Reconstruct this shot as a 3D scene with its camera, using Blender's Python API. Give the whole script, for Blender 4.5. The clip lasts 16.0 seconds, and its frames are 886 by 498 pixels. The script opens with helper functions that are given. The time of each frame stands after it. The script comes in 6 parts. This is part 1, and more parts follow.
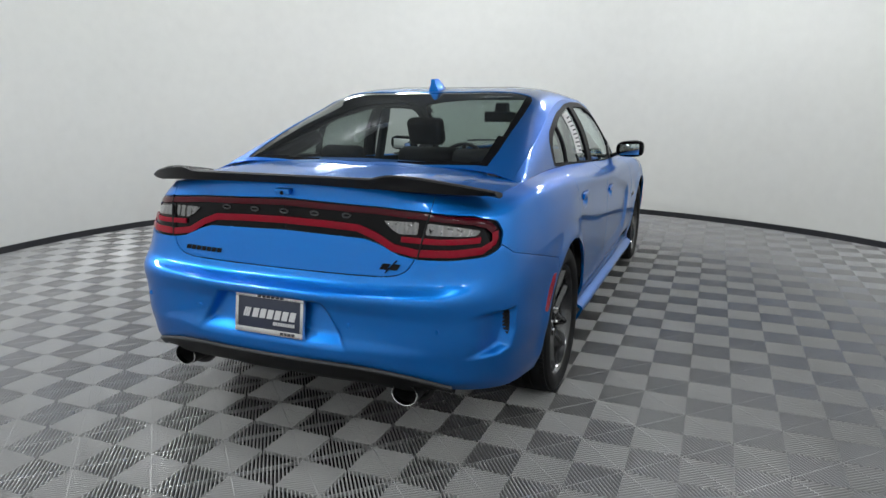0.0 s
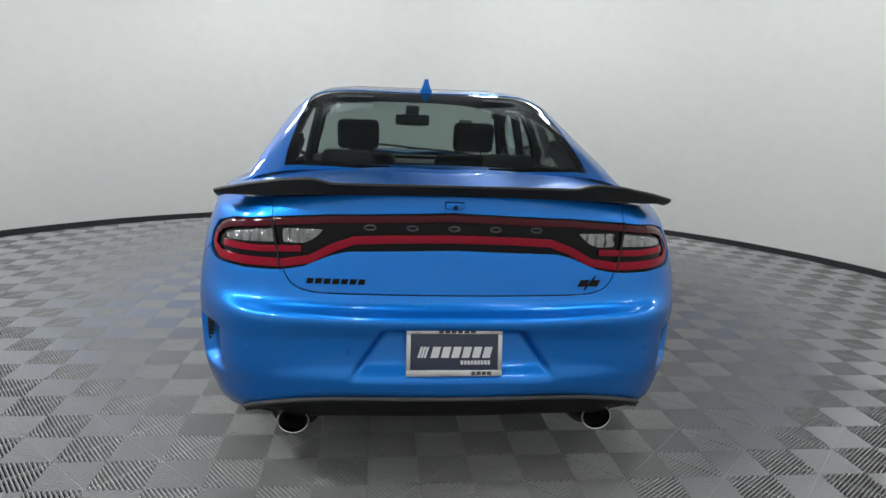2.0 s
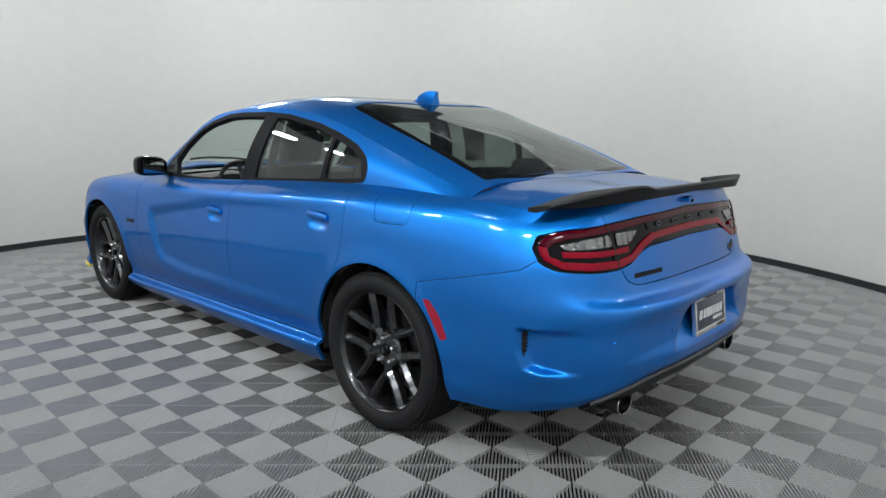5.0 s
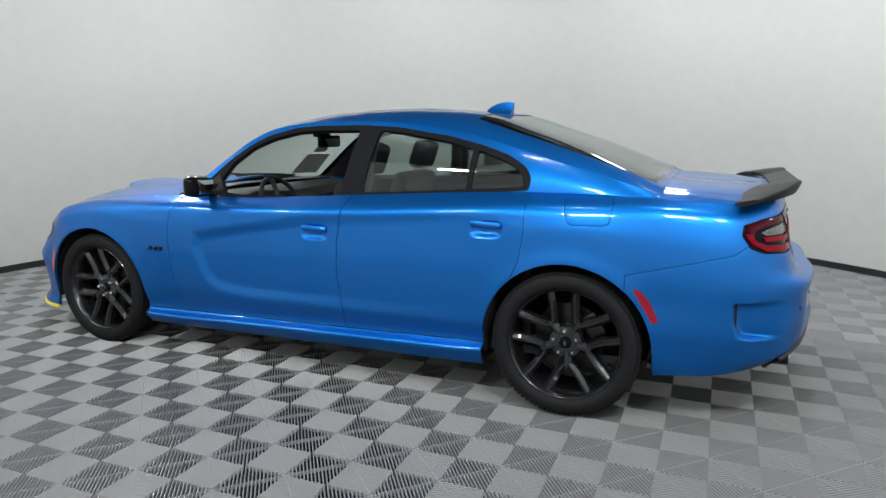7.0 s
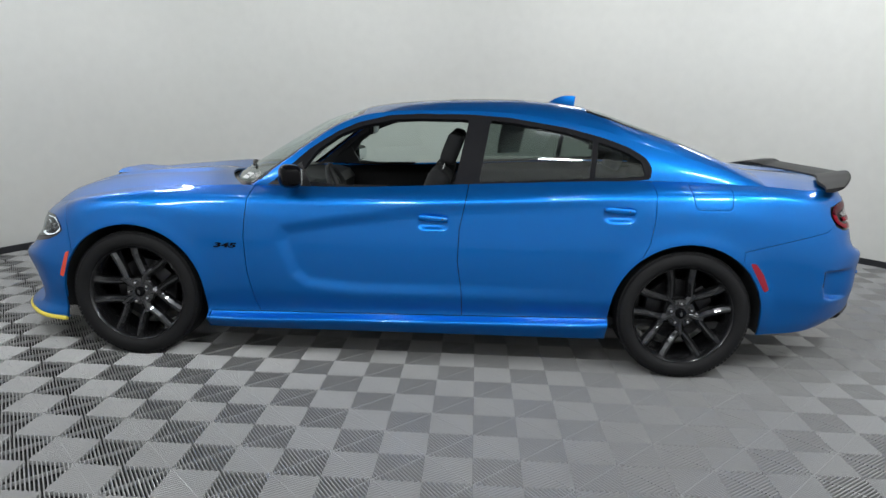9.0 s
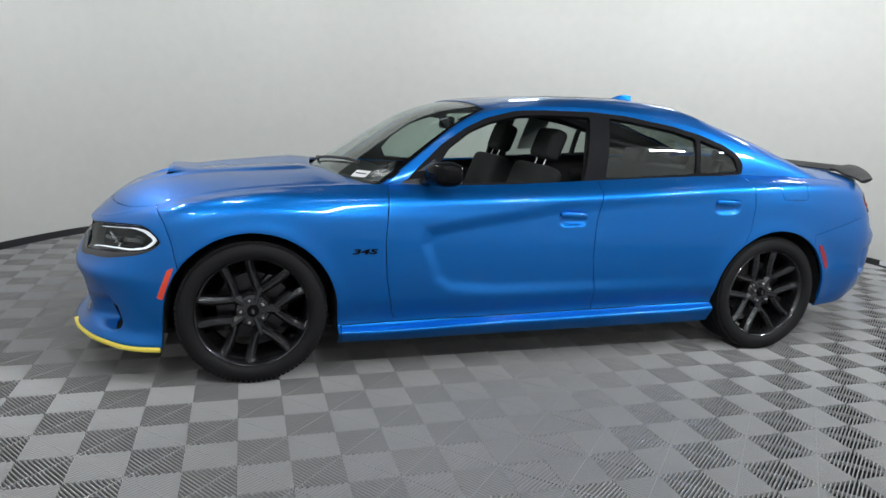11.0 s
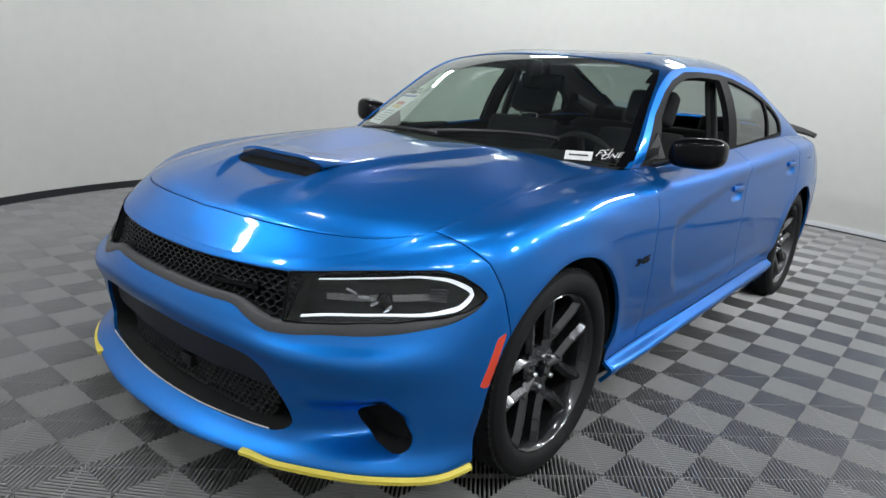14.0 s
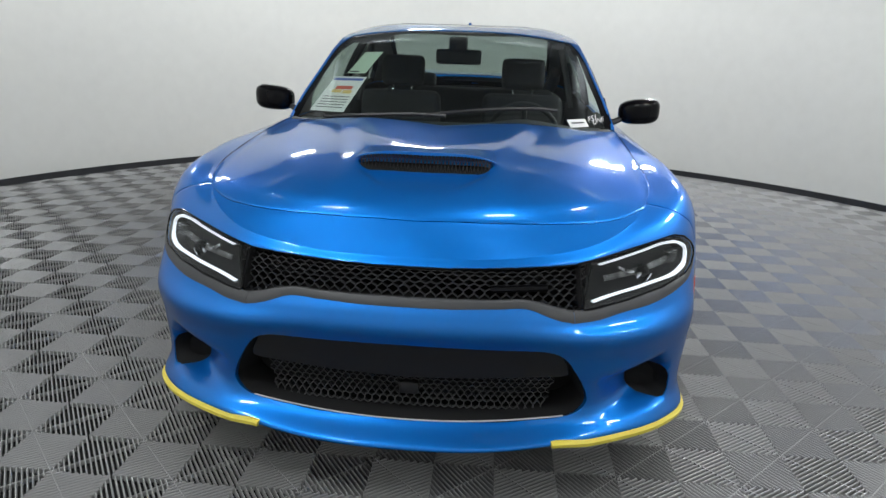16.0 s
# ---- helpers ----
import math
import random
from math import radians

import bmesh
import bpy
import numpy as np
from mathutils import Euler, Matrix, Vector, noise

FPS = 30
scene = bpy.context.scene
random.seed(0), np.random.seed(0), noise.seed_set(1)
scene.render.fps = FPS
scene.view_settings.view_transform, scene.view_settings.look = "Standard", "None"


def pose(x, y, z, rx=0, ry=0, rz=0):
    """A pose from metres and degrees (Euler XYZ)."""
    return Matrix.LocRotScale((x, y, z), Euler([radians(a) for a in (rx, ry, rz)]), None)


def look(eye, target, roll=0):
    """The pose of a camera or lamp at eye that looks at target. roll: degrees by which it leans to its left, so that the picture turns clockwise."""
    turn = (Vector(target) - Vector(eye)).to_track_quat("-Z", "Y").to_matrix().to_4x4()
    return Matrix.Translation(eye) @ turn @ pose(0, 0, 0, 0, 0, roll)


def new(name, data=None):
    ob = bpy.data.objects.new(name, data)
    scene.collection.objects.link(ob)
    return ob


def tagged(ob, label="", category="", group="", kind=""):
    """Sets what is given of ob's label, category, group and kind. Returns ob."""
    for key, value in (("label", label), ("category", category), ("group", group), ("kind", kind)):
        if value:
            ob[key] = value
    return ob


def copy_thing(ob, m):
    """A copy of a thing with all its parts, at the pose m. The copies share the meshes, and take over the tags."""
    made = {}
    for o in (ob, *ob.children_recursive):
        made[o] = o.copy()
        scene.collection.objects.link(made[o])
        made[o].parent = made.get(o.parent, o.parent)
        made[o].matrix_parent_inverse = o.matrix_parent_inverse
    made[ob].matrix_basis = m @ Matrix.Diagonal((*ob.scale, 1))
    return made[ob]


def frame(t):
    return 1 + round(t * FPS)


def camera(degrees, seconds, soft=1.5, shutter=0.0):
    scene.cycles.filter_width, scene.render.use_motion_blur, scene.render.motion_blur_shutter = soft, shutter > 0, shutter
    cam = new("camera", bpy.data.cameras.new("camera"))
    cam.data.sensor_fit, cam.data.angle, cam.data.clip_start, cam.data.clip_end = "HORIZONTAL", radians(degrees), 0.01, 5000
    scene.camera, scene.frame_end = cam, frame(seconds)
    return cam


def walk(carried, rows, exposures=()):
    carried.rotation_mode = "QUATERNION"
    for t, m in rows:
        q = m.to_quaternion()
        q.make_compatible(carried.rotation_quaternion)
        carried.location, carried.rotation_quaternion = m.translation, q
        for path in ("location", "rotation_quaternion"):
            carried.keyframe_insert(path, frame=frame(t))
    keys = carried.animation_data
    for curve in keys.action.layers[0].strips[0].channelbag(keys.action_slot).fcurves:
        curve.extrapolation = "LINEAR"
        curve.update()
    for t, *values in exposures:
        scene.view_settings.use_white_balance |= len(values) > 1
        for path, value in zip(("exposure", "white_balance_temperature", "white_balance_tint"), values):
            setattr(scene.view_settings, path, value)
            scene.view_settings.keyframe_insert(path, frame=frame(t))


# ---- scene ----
cam = camera(67.8, 16.0)
PATH = [
    (0, (-4.613, -1.545, 1.398), (-2.805, -0.806, 0.965), 0.1),
    (0.5, (-4.673, -1.068, 1.341), (-2.783, -0.56, 0.932), 0.4),
    (1, (-4.706, -0.596, 1.35), (-2.768, -0.336, 0.93), 0.5),
    (1.5, (-4.663, -0.16, 1.367), (-2.71, -0.134, 0.938), 0.9),
    (2, (-4.635, 0.265, 1.367), (-2.688, 0.058, 0.958), 2.1),
    (2.5, (-4.638, 0.669, 1.362), (-2.733, 0.23, 0.943), 1.9),
    (3, (-4.507, 1.134, 1.352), (-2.678, 0.449, 0.921), 2.8),
    (5.5, (-3.305, 3.079, 1.366), (-2.096, 1.528, 0.999), 0.6),
    (6, (-2.947, 3.395, 1.39), (-1.865, 1.753, 1.024), 0.8),
    (6.5, (-2.587, 3.686, 1.406), (-1.656, 1.957, 1.028), 0.4),
    (7, (-2.162, 3.917, 1.404), (-1.403, 2.104, 1.033), -0.3),
    (7.5, (-1.744, 4.16, 1.408), (-1.157, 2.283, 1.044), 0.0),
    (8, (-1.295, 4.323, 1.383), (-0.88, 2.4, 1.021), 0.8),
    (8.5, (-0.838, 4.424, 1.436), (-0.585, 2.482, 1.033), 1.0),
    (11, (1.57, 4.094, 1.378), (0.989, 2.225, 0.963), 3.0),
    (11.5, (2.017, 3.881, 1.336), (1.271, 2.071, 0.929), 1.8),
    (12, (2.413, 3.513, 1.287), (1.467, 1.801, 0.87), 1.6),
    (12.5, (2.77, 3.143, 1.277), (1.64, 1.557, 0.82), 2.5),
    (13, (3.028, 2.778, 1.255), (1.77, 1.303, 0.765), 3.3),
    (13.5, (3.233, 2.351, 1.257), (1.853, 0.989, 0.766), 4.2),
    (14, (3.345, 1.869, 1.283), (1.839, 0.655, 0.777), 4.6),
    (14.5, (3.431, 1.38, 1.31), (1.798, 0.352, 0.785), 4.6),
    (15, (3.735, 0.978, 1.298), (1.957, 0.235, 0.761), 3.0),
    (15.5, (3.939, 0.563, 1.281), (2.069, 0.118, 0.731), 1.5),
    (16, (4.101, 0.223, 1.3), (2.187, 0.085, 0.737), 2.0),
]
EXPOSURES = [(0, 0.3), (1.5, 0.22), (3, 0.17), (6, 0.14), (7.5, 0.06), (8.5, 0.02), (11.5, 0.1), (13, 0.18), (14, 0.1), (16, 0.2)]
walk(cam, [(t, look(eye, target, roll)) for t, eye, target, roll in PATH], EXPOSURES)

# ---- light ----
world = bpy.data.worlds.new("world")
world.use_nodes = True
world.node_tree.nodes["Background"].inputs[0].default_value = (0.75, 0.8, 0.9, 1)
world.node_tree.nodes["Background"].inputs[1].default_value = 0.02
scene.world = world

CENTRE = Vector((-0.2, -0.3, 0))
CEILING = 3.7
# lamps high at the wall: bearing in degrees, distance from the middle, height, power
# 80 and 104 are fill lamps, added to brighten the doors
LAMPS = [(-30, 4.05, 3.3, 17), (-11, 4.1, 3.3, 17), (36, 4.35, 3.25, 7), (50, 4.4, 3.25, 12), (80, 4.5, 3.1, 26), (104, 4.5, 3.1, 24), (128, 4.5, 3.15, 25), (145, 4.45, 3.2, 22), (187, 4.35, 3.3, 5), (214, 4.2, 3.3, 5), (246, 4.0, 3.4, 8)]
LAMP_SIZE = (0.5, 0.12)
# number of ceiling lamps added out of view to brighten the wall
WASHERS = 8


def lamp_place(bearing, distance, height):
    """The frame of a lamp high at the wall, tipped towards the car."""
    a = radians(bearing)
    at = Matrix.Translation((CENTRE.x + distance * math.cos(a), CENTRE.y + distance * math.sin(a), height))
    return at @ Matrix.Rotation(a + math.pi / 2, 4, "Z") @ Matrix.Rotation(radians(56), 4, "X")


def washer_place(k):
    """The frame of an added, unseen ceiling lamp that washes the wall."""
    a = 2 * math.pi * (k + 0.5) / WASHERS
    at = Matrix.Translation((CENTRE.x + 2.3 * math.cos(a), CENTRE.y + 2.3 * math.sin(a), CEILING - 0.1))
    return at @ Matrix.Rotation(a + math.pi / 2, 4, "Z") @ Matrix.Rotation(radians(-62), 4, "X")


def area_light(frame_at, energy, size, spread=180):
    data = bpy.data.lights.new("panel_light", "AREA")
    data.shape, data.size, data.size_y = "RECTANGLE", size[0], size[1]
    data.energy = energy
    data.spread = radians(spread)
    data.color = (0.95, 0.982, 0.995)
    ob = new("panel_light", data)
    ob.matrix_world = frame_at @ Matrix.Translation((0, 0, -0.07))


for bearing, distance, height, power in LAMPS:
    area_light(lamp_place(bearing, distance, height), power, LAMP_SIZE, 150)
for k in range(WASHERS):
    area_light(washer_place(k), (29, 29, 30, 40, 44, 23, 20, 22)[k], (0.5, 0.1))


# ---- materials ----
def material(name, colour, rough=0.5, metal=0.0, coat=0.0, coat_rough=0.03, vary=0.0, scale=8.0, bump=0.0, bump_scale=200.0, spec=0.5, rough_vary=0.0, per_object=0.0, bump_dist=0.002):
    m = bpy.data.materials.new(name)
    m.use_nodes = True
    t = m.node_tree
    b = t.nodes["Principled BSDF"]
    b.inputs["Base Color"].default_value = (*colour, 1)
    b.inputs["Roughness"].default_value = rough
    b.inputs["Metallic"].default_value = metal
    b.inputs["Coat Weight"].default_value = coat
    b.inputs["Coat Roughness"].default_value = coat_rough
    b.inputs["Specular IOR Level"].default_value = spec
    geo = t.nodes.new("ShaderNodeTexCoord")
    if vary or rough_vary:
        n1 = t.nodes.new("ShaderNodeTexNoise")
        n1.inputs["Scale"].default_value, n1.inputs["Detail"].default_value = scale, 6
        t.links.new(geo.outputs["Object"], n1.inputs["Vector"])
        n2 = t.nodes.new("ShaderNodeTexNoise")
        n2.inputs["Scale"].default_value, n2.inputs["Detail"].default_value = scale * 14, 3
        t.links.new(geo.outputs["Object"], n2.inputs["Vector"])
        add = t.nodes.new("ShaderNodeMath")
        add.operation = "ADD"
        t.links.new(n1.outputs["Fac"], add.inputs[0])
        t.links.new(n2.outputs["Fac"], add.inputs[1])
        source = add.outputs[0]
        if per_object:
            info = t.nodes.new("ShaderNodeObjectInfo")
            mul = t.nodes.new("ShaderNodeMath")
            mul.operation, mul.inputs[1].default_value = "MULTIPLY_ADD", per_object
            t.links.new(info.outputs["Random"], mul.inputs[0])
            t.links.new(source, mul.inputs[2])
            source = mul.outputs[0]
        ramp = t.nodes.new("ShaderNodeMapRange")
        ramp.inputs["From Min"].default_value, ramp.inputs["From Max"].default_value = 0.6, 1.4 + per_object
        t.links.new(source, ramp.inputs["Value"])
        ramp.inputs["To Min"].default_value, ramp.inputs["To Max"].default_value = 1 - vary, 1 + vary
        mix = t.nodes.new("ShaderNodeVectorMath")
        mix.operation = "SCALE"
        mix.inputs[0].default_value = colour
        t.links.new(ramp.outputs["Result"], mix.inputs["Scale"])
        t.links.new(mix.outputs["Vector"], b.inputs["Base Color"])
        if rough_vary:
            r2 = t.nodes.new("ShaderNodeMapRange")
            r2.inputs["From Min"].default_value, r2.inputs["From Max"].default_value = 0.6, 1.4
            r2.inputs["To Min"].default_value, r2.inputs["To Max"].default_value = max(0.01, rough - rough_vary), rough + rough_vary
            t.links.new(add.outputs[0], r2.inputs["Value"])
            t.links.new(r2.outputs["Result"], b.inputs["Roughness"])
    if bump:
        n3 = t.nodes.new("ShaderNodeTexNoise")
        n3.inputs["Scale"].default_value, n3.inputs["Detail"].default_value = bump_scale, 4
        t.links.new(geo.outputs["Object"], n3.inputs["Vector"])
        bp = t.nodes.new("ShaderNodeBump")
        bp.inputs["Strength"].default_value, bp.inputs["Distance"].default_value = bump, bump_dist
        t.links.new(n3.outputs["Fac"], bp.inputs["Height"])
        t.links.new(bp.outputs["Normal"], b.inputs["Normal"])
    return m


def glass(name, tint, rough=0.0, face=0.05):
    """A thin tinted pane: clear film with a mirror-like skin."""
    m = bpy.data.materials.new(name)
    m.use_nodes = True
    t = m.node_tree
    t.nodes.remove(t.nodes["Principled BSDF"])
    clear = t.nodes.new("ShaderNodeBsdfTransparent")
    clear.inputs["Color"].default_value = (*tint, 1)
    gloss = t.nodes.new("ShaderNodeBsdfGlossy")
    gloss.inputs["Roughness"].default_value = 0.02 + rough
    gloss.inputs["Color"].default_value = (0.9, 0.95, 0.95, 1)
    lw = t.nodes.new("ShaderNodeLayerWeight")
    lw.inputs["Blend"].default_value = 0.5
    pw = t.nodes.new("ShaderNodeMath")
    pw.operation, pw.inputs[1].default_value = "POWER", 5.0
    fr = t.nodes.new("ShaderNodeMath")
    fr.operation, fr.inputs[1].default_value, fr.inputs[2].default_value = "MULTIPLY_ADD", 0.9, face
    t.links.new(lw.outputs["Facing"], pw.inputs[0])
    t.links.new(pw.outputs[0], fr.inputs[0])
    mix = t.nodes.new("ShaderNodeMixShader")
    t.links.new(fr.outputs[0], mix.inputs[0])
    t.links.new(clear.outputs[0], mix.inputs[1])
    t.links.new(gloss.outputs[0], mix.inputs[2])
    t.links.new(mix.outputs[0], t.nodes["Material Output"].inputs["Surface"])
    return m


def paint(name, colour):
    m = material(name, colour, rough=0.38, metal=0.74, coat=0.85, coat_rough=0.06, bump=0.02, bump_scale=900, bump_dist=0.0005)
    t = m.node_tree
    b = t.nodes["Principled BSDF"]
    b.inputs["Specular Tint"].default_value = (0.11, 0.28, 0.28, 1)    # the flakes deepen towards the edge
    b.inputs["Coat IOR"].default_value = 1.42
    flake = t.nodes.new("ShaderNodeTexNoise")
    flake.inputs["Scale"].default_value = 1500
    tc = t.nodes.new("ShaderNodeTexCoord")
    t.links.new(tc.outputs["Object"], flake.inputs["Vector"])
    mr = t.nodes.new("ShaderNodeMapRange")
    mr.inputs["From Min"].default_value, mr.inputs["From Max"].default_value = 0.3, 0.7
    mr.inputs["To Min"].default_value, mr.inputs["To Max"].default_value = 0.85, 1.2
    t.links.new(flake.outputs["Fac"], mr.inputs["Value"])
    sc = t.nodes.new("ShaderNodeVectorMath")
    sc.operation = "SCALE"
    sc.inputs[0].default_value = colour
    t.links.new(mr.outputs["Result"], sc.inputs["Scale"])
    t.links.new(sc.outputs["Vector"], b.inputs["Base Color"])
    return m


def glow(name, colour, strength):
    m = bpy.data.materials.new(name)
    m.use_nodes = True
    b = m.node_tree.nodes["Principled BSDF"]
    b.inputs["Base Color"].default_value = (*colour, 1)
    b.inputs["Emission Color"].default_value = (*colour, 1)
    b.inputs["Emission Strength"].default_value = strength
    return m


def reflector(name):
    """A silvered lamp bowl with upright flutes behind clear plastic."""
    m = material(name, (0.2, 0.2, 0.205), rough=0.12, metal=1.0, coat=1.0, coat_rough=0.01)
    t = m.node_tree
    tc = t.nodes.new("ShaderNodeTexCoord")
    sp = t.nodes.new("ShaderNodeSeparateXYZ")
    t.links.new(tc.outputs["Object"], sp.inputs[0])
    wave = t.nodes.new("ShaderNodeMath")
    wave.operation, wave.inputs[1].default_value = "MULTIPLY", 190.0
    t.links.new(sp.outputs["Y"], wave.inputs[0])
    sine = t.nodes.new("ShaderNodeMath")
    sine.operation = "SINE"
    t.links.new(wave.outputs[0], sine.inputs[0])
    grain = t.nodes.new("ShaderNodeTexNoise")
    grain.inputs["Scale"].default_value = 40
    t.links.new(tc.outputs["Object"], grain.inputs["Vector"])
    both = t.nodes.new("ShaderNodeMath")
    both.operation, both.inputs[1].default_value = "MULTIPLY_ADD", 4.0
    t.links.new(grain.outputs["Fac"], both.inputs[0])
    t.links.new(sine.outputs[0], both.inputs[2])
    bp = t.nodes.new("ShaderNodeBump")
    bp.inputs["Strength"].default_value, bp.inputs["Distance"].default_value = 0.9, 0.0035
    t.links.new(both.outputs[0], bp.inputs["Height"])
    t.links.new(bp.outputs["Normal"], t.nodes["Principled BSDF"].inputs["Normal"])
    return m


BLUE = paint("blue_metallic_paint", (0.005, 0.17, 0.6))
WALL = material("matt_white_wall", (0.64, 0.64, 0.615), rough=0.75, vary=0.035, scale=0.6, bump=0.05, bump_scale=60, spec=0.25)
CEIL = material("dark_grey_ceiling", (0.12, 0.122, 0.128), rough=0.8, vary=0.06, scale=1.2, bump=0.1, bump_scale=40)
WHITE_TRIM = material("white_trim", (0.78, 0.8, 0.84), rough=0.25, coat=0.5, vary=0.03, scale=3)
SKIRT = material("black_vinyl_skirting", (0.025, 0.026, 0.03), rough=0.35, vary=0.2, scale=3)
RIB = material("grey_plastic_rib", (0.32, 0.32, 0.32), rough=0.33, spec=0.95, vary=0.05, scale=5, rough_vary=0.05, per_object=0.16)
# near-black: the shade between the ribs is put into this colour
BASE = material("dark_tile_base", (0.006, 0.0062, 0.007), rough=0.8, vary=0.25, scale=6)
SLAB = material("concrete_slab", (0.2, 0.2, 0.2), rough=0.8, vary=0.15, scale=4)
RUBBER = material("tyre_rubber", (0.01, 0.01, 0.011), rough=0.66, spec=0.25, vary=0.2, scale=12, bump=0.3, bump_scale=160, rough_vary=0.1)
RIM = material("gloss_black_alloy", (0.05, 0.051, 0.055), rough=0.24, metal=0.85, coat=1.0, coat_rough=0.03, vary=0.12, scale=15, spec=0.7)
NUT = material("bright_steel", (0.75, 0.75, 0.77), rough=0.25, metal=1.0, vary=0.1, scale=60)
DISC = material("brake_steel", (0.07, 0.07, 0.074), rough=0.35, metal=1.0, vary=0.2, scale=30)
GLOSS = material("gloss_black", (0.004, 0.004, 0.005), rough=0.04, spec=0.14)
UNDERTRIM = material("black_lower_trim", (0.006, 0.006, 0.007), rough=0.5, vary=0.1, scale=20, spec=0.3)
TRIMBLACK = material("satin_black_window_trim", (0.014, 0.014, 0.016), rough=0.5, spec=0.04, vary=0.1, scale=20)
SATIN = material("satin_black_plastic", (0.012, 0.012, 0.0135), rough=0.42, vary=0.12, scale=20, bump=0.1, bump_scale=500)
GRILLEBLACK = material("gloss_black_grille", (0.02, 0.021, 0.024), rough=0.25, spec=0.6, vary=0.1, scale=20)
GREYP = material("dark_grey_plastic", (0.045, 0.046, 0.05), rough=0.5, vary=0.1, scale=20, bump=0.12, bump_scale=500)
# black parts, and the shade inside gaps and recesses put into a colour
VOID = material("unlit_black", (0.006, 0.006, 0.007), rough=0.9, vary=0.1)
CHROME = material("chrome", (0.75, 0.75, 0.77), rough=0.08, metal=1.0, vary=0.04, scale=30)
RED = material("red_lens", (0.2, 0.001, 0.012), rough=0.2, spec=0.1, coat=0.2, coat_rough=0.01, vary=0.1, scale=60)
DARKRED = material("dark_red_lens", (0.055, 0.001, 0.006), rough=0.12, spec=0.1, coat=0.25, coat_rough=0.01, vary=0.1, scale=60)
CLEAR = reflector("clear_reflector")
MARK = material("orange_red_marker", (0.8, 0.07, 0.03), rough=0.2, coat=0.8, vary=0.08, scale=50)
REDMARK = material("deep_red_marker", (0.27, 0.004, 0.022), rough=0.15, coat=0.3, vary=0.08, scale=50)
YELLOW = material("yellow_foam_guard", (0.86, 0.72, 0.1), rough=0.5, vary=0.05, scale=30, bump=0.1, bump_scale=200)
DRL = glow("daylight_led", (0.88, 0.94, 1.0), 0.66)
CLOTH = material("black_seat_cloth", (0.011, 0.0115, 0.013), rough=0.85, vary=0.2, scale=30, bump=0.4, bump_scale=600)
DASH = material("black_dashboard", (0.014, 0.0145, 0.016), rough=0.6, vary=0.12, scale=20, bump=0.2, bump_scale=400)
LINER = material("grey_headliner", (0.06, 0.06, 0.062), rough=0.9, vary=0.06, scale=20)
PAPER = material("white_paper", (0.8, 0.8, 0.8), rough=0.7, vary=0.02, scale=20)
PAPERGREEN = material("pale_green_paper", (0.5, 0.62, 0.5), rough=0.7, vary=0.04, scale=20)
INK = material("dark_print", (0.05, 0.05, 0.06), rough=0.7)
INKRED = material("red_print", (0.6, 0.12, 0.08), rough=0.7)
INKBLUE = material("blue_print", (0.1, 0.15, 0.45), rough=0.7)
INKYELLOW = material("yellow_print", (0.75, 0.55, 0.2), rough=0.7)
CHALK = material("white_marker_pen", (0.8, 0.8, 0.8), rough=0.8)
PLATE = material("dark_navy_plate", (0.02, 0.027, 0.055), rough=0.3, coat=0.3)
SILVER = material("silver_lettering", (0.6, 0.6, 0.62), rough=0.4, vary=0.03)
FRAME = material("polished_frame", (0.66, 0.66, 0.67), rough=0.25, metal=0.85, vary=0.1, scale=20)
FRONT_GLASS = glass("clear_green_glass", (0.7, 0.8, 0.75), face=0.11)
REAR_GLASS = glass("tinted_glass", (0.46, 0.52, 0.5), face=0.08)
SIDE_GLASS = glass("dark_tinted_glass", (0.42, 0.48, 0.45), face=0.09)
LENS = glass("clear_lens", (0.86, 0.87, 0.88), face=0.025)
MIRROR = material("mirror_glass", (0.8, 0.82, 0.84), rough=0.02, metal=1.0)
DIFFUSER = glow("lamp_diffuser", (1.0, 0.985, 0.95), 1.2)


# ---- helpers of this scene ----
def mesh_object(name, bm, mats, parent=None, label="", smooth=True, angle=None):
    bm.normal_update()
    me = bpy.data.meshes.new(name)
    bm.to_mesh(me)
    bm.free()
    for m in mats if isinstance(mats, (list, tuple)) else [mats]:
        me.materials.append(m)
    if smooth:
        me.polygons.foreach_set("use_smooth", [True] * len(me.polygons))
        if angle:
            me.set_sharp_from_angle(angle=radians(angle))
    ob = new(name, me)
    if parent is not None:
        ob.parent = parent
    if label:
        tagged(ob, label)
    return ob


def part(name, bm, mats, parent, label="", smooth=True, angle=35):
    return mesh_object(name, bm, mats, parent, label, smooth, angle)


def thing(name, place, label, category, group="", kind=""):
    ob = new(name)
    ob.empty_display_size = 0.2
    ob.matrix_world = Matrix.Translation(place)
    return tagged(ob, label, category, group, kind)


def add_box(bm, x0, x1, y0, y1, z0, z1, bevel=0.0, m=None, segs=2):
    r = bmesh.ops.create_cube(bm, size=1)
    vs = r["verts"]
    bmesh.ops.transform(bm, matrix=Matrix.Translation(((x0 + x1) / 2, (y0 + y1) / 2, (z0 + z1) / 2)) @ Matrix.Diagonal((abs(x1 - x0), abs(y1 - y0), abs(z1 - z0), 1)), verts=vs)
    if bevel:
        es = list({e for v in vs for e in v.link_edges})
        r2 = bmesh.ops.bevel(bm, geom=es, offset=bevel, segments=segs, affect="EDGES", profile=0.6)
        vs = list({v for f in r2["faces"] for v in f.verts} | {v for v in vs if v.is_valid})
    if m is not None:
        bmesh.ops.transform(bm, matrix=m, verts=[v for v in vs if v.is_valid])
    return vs


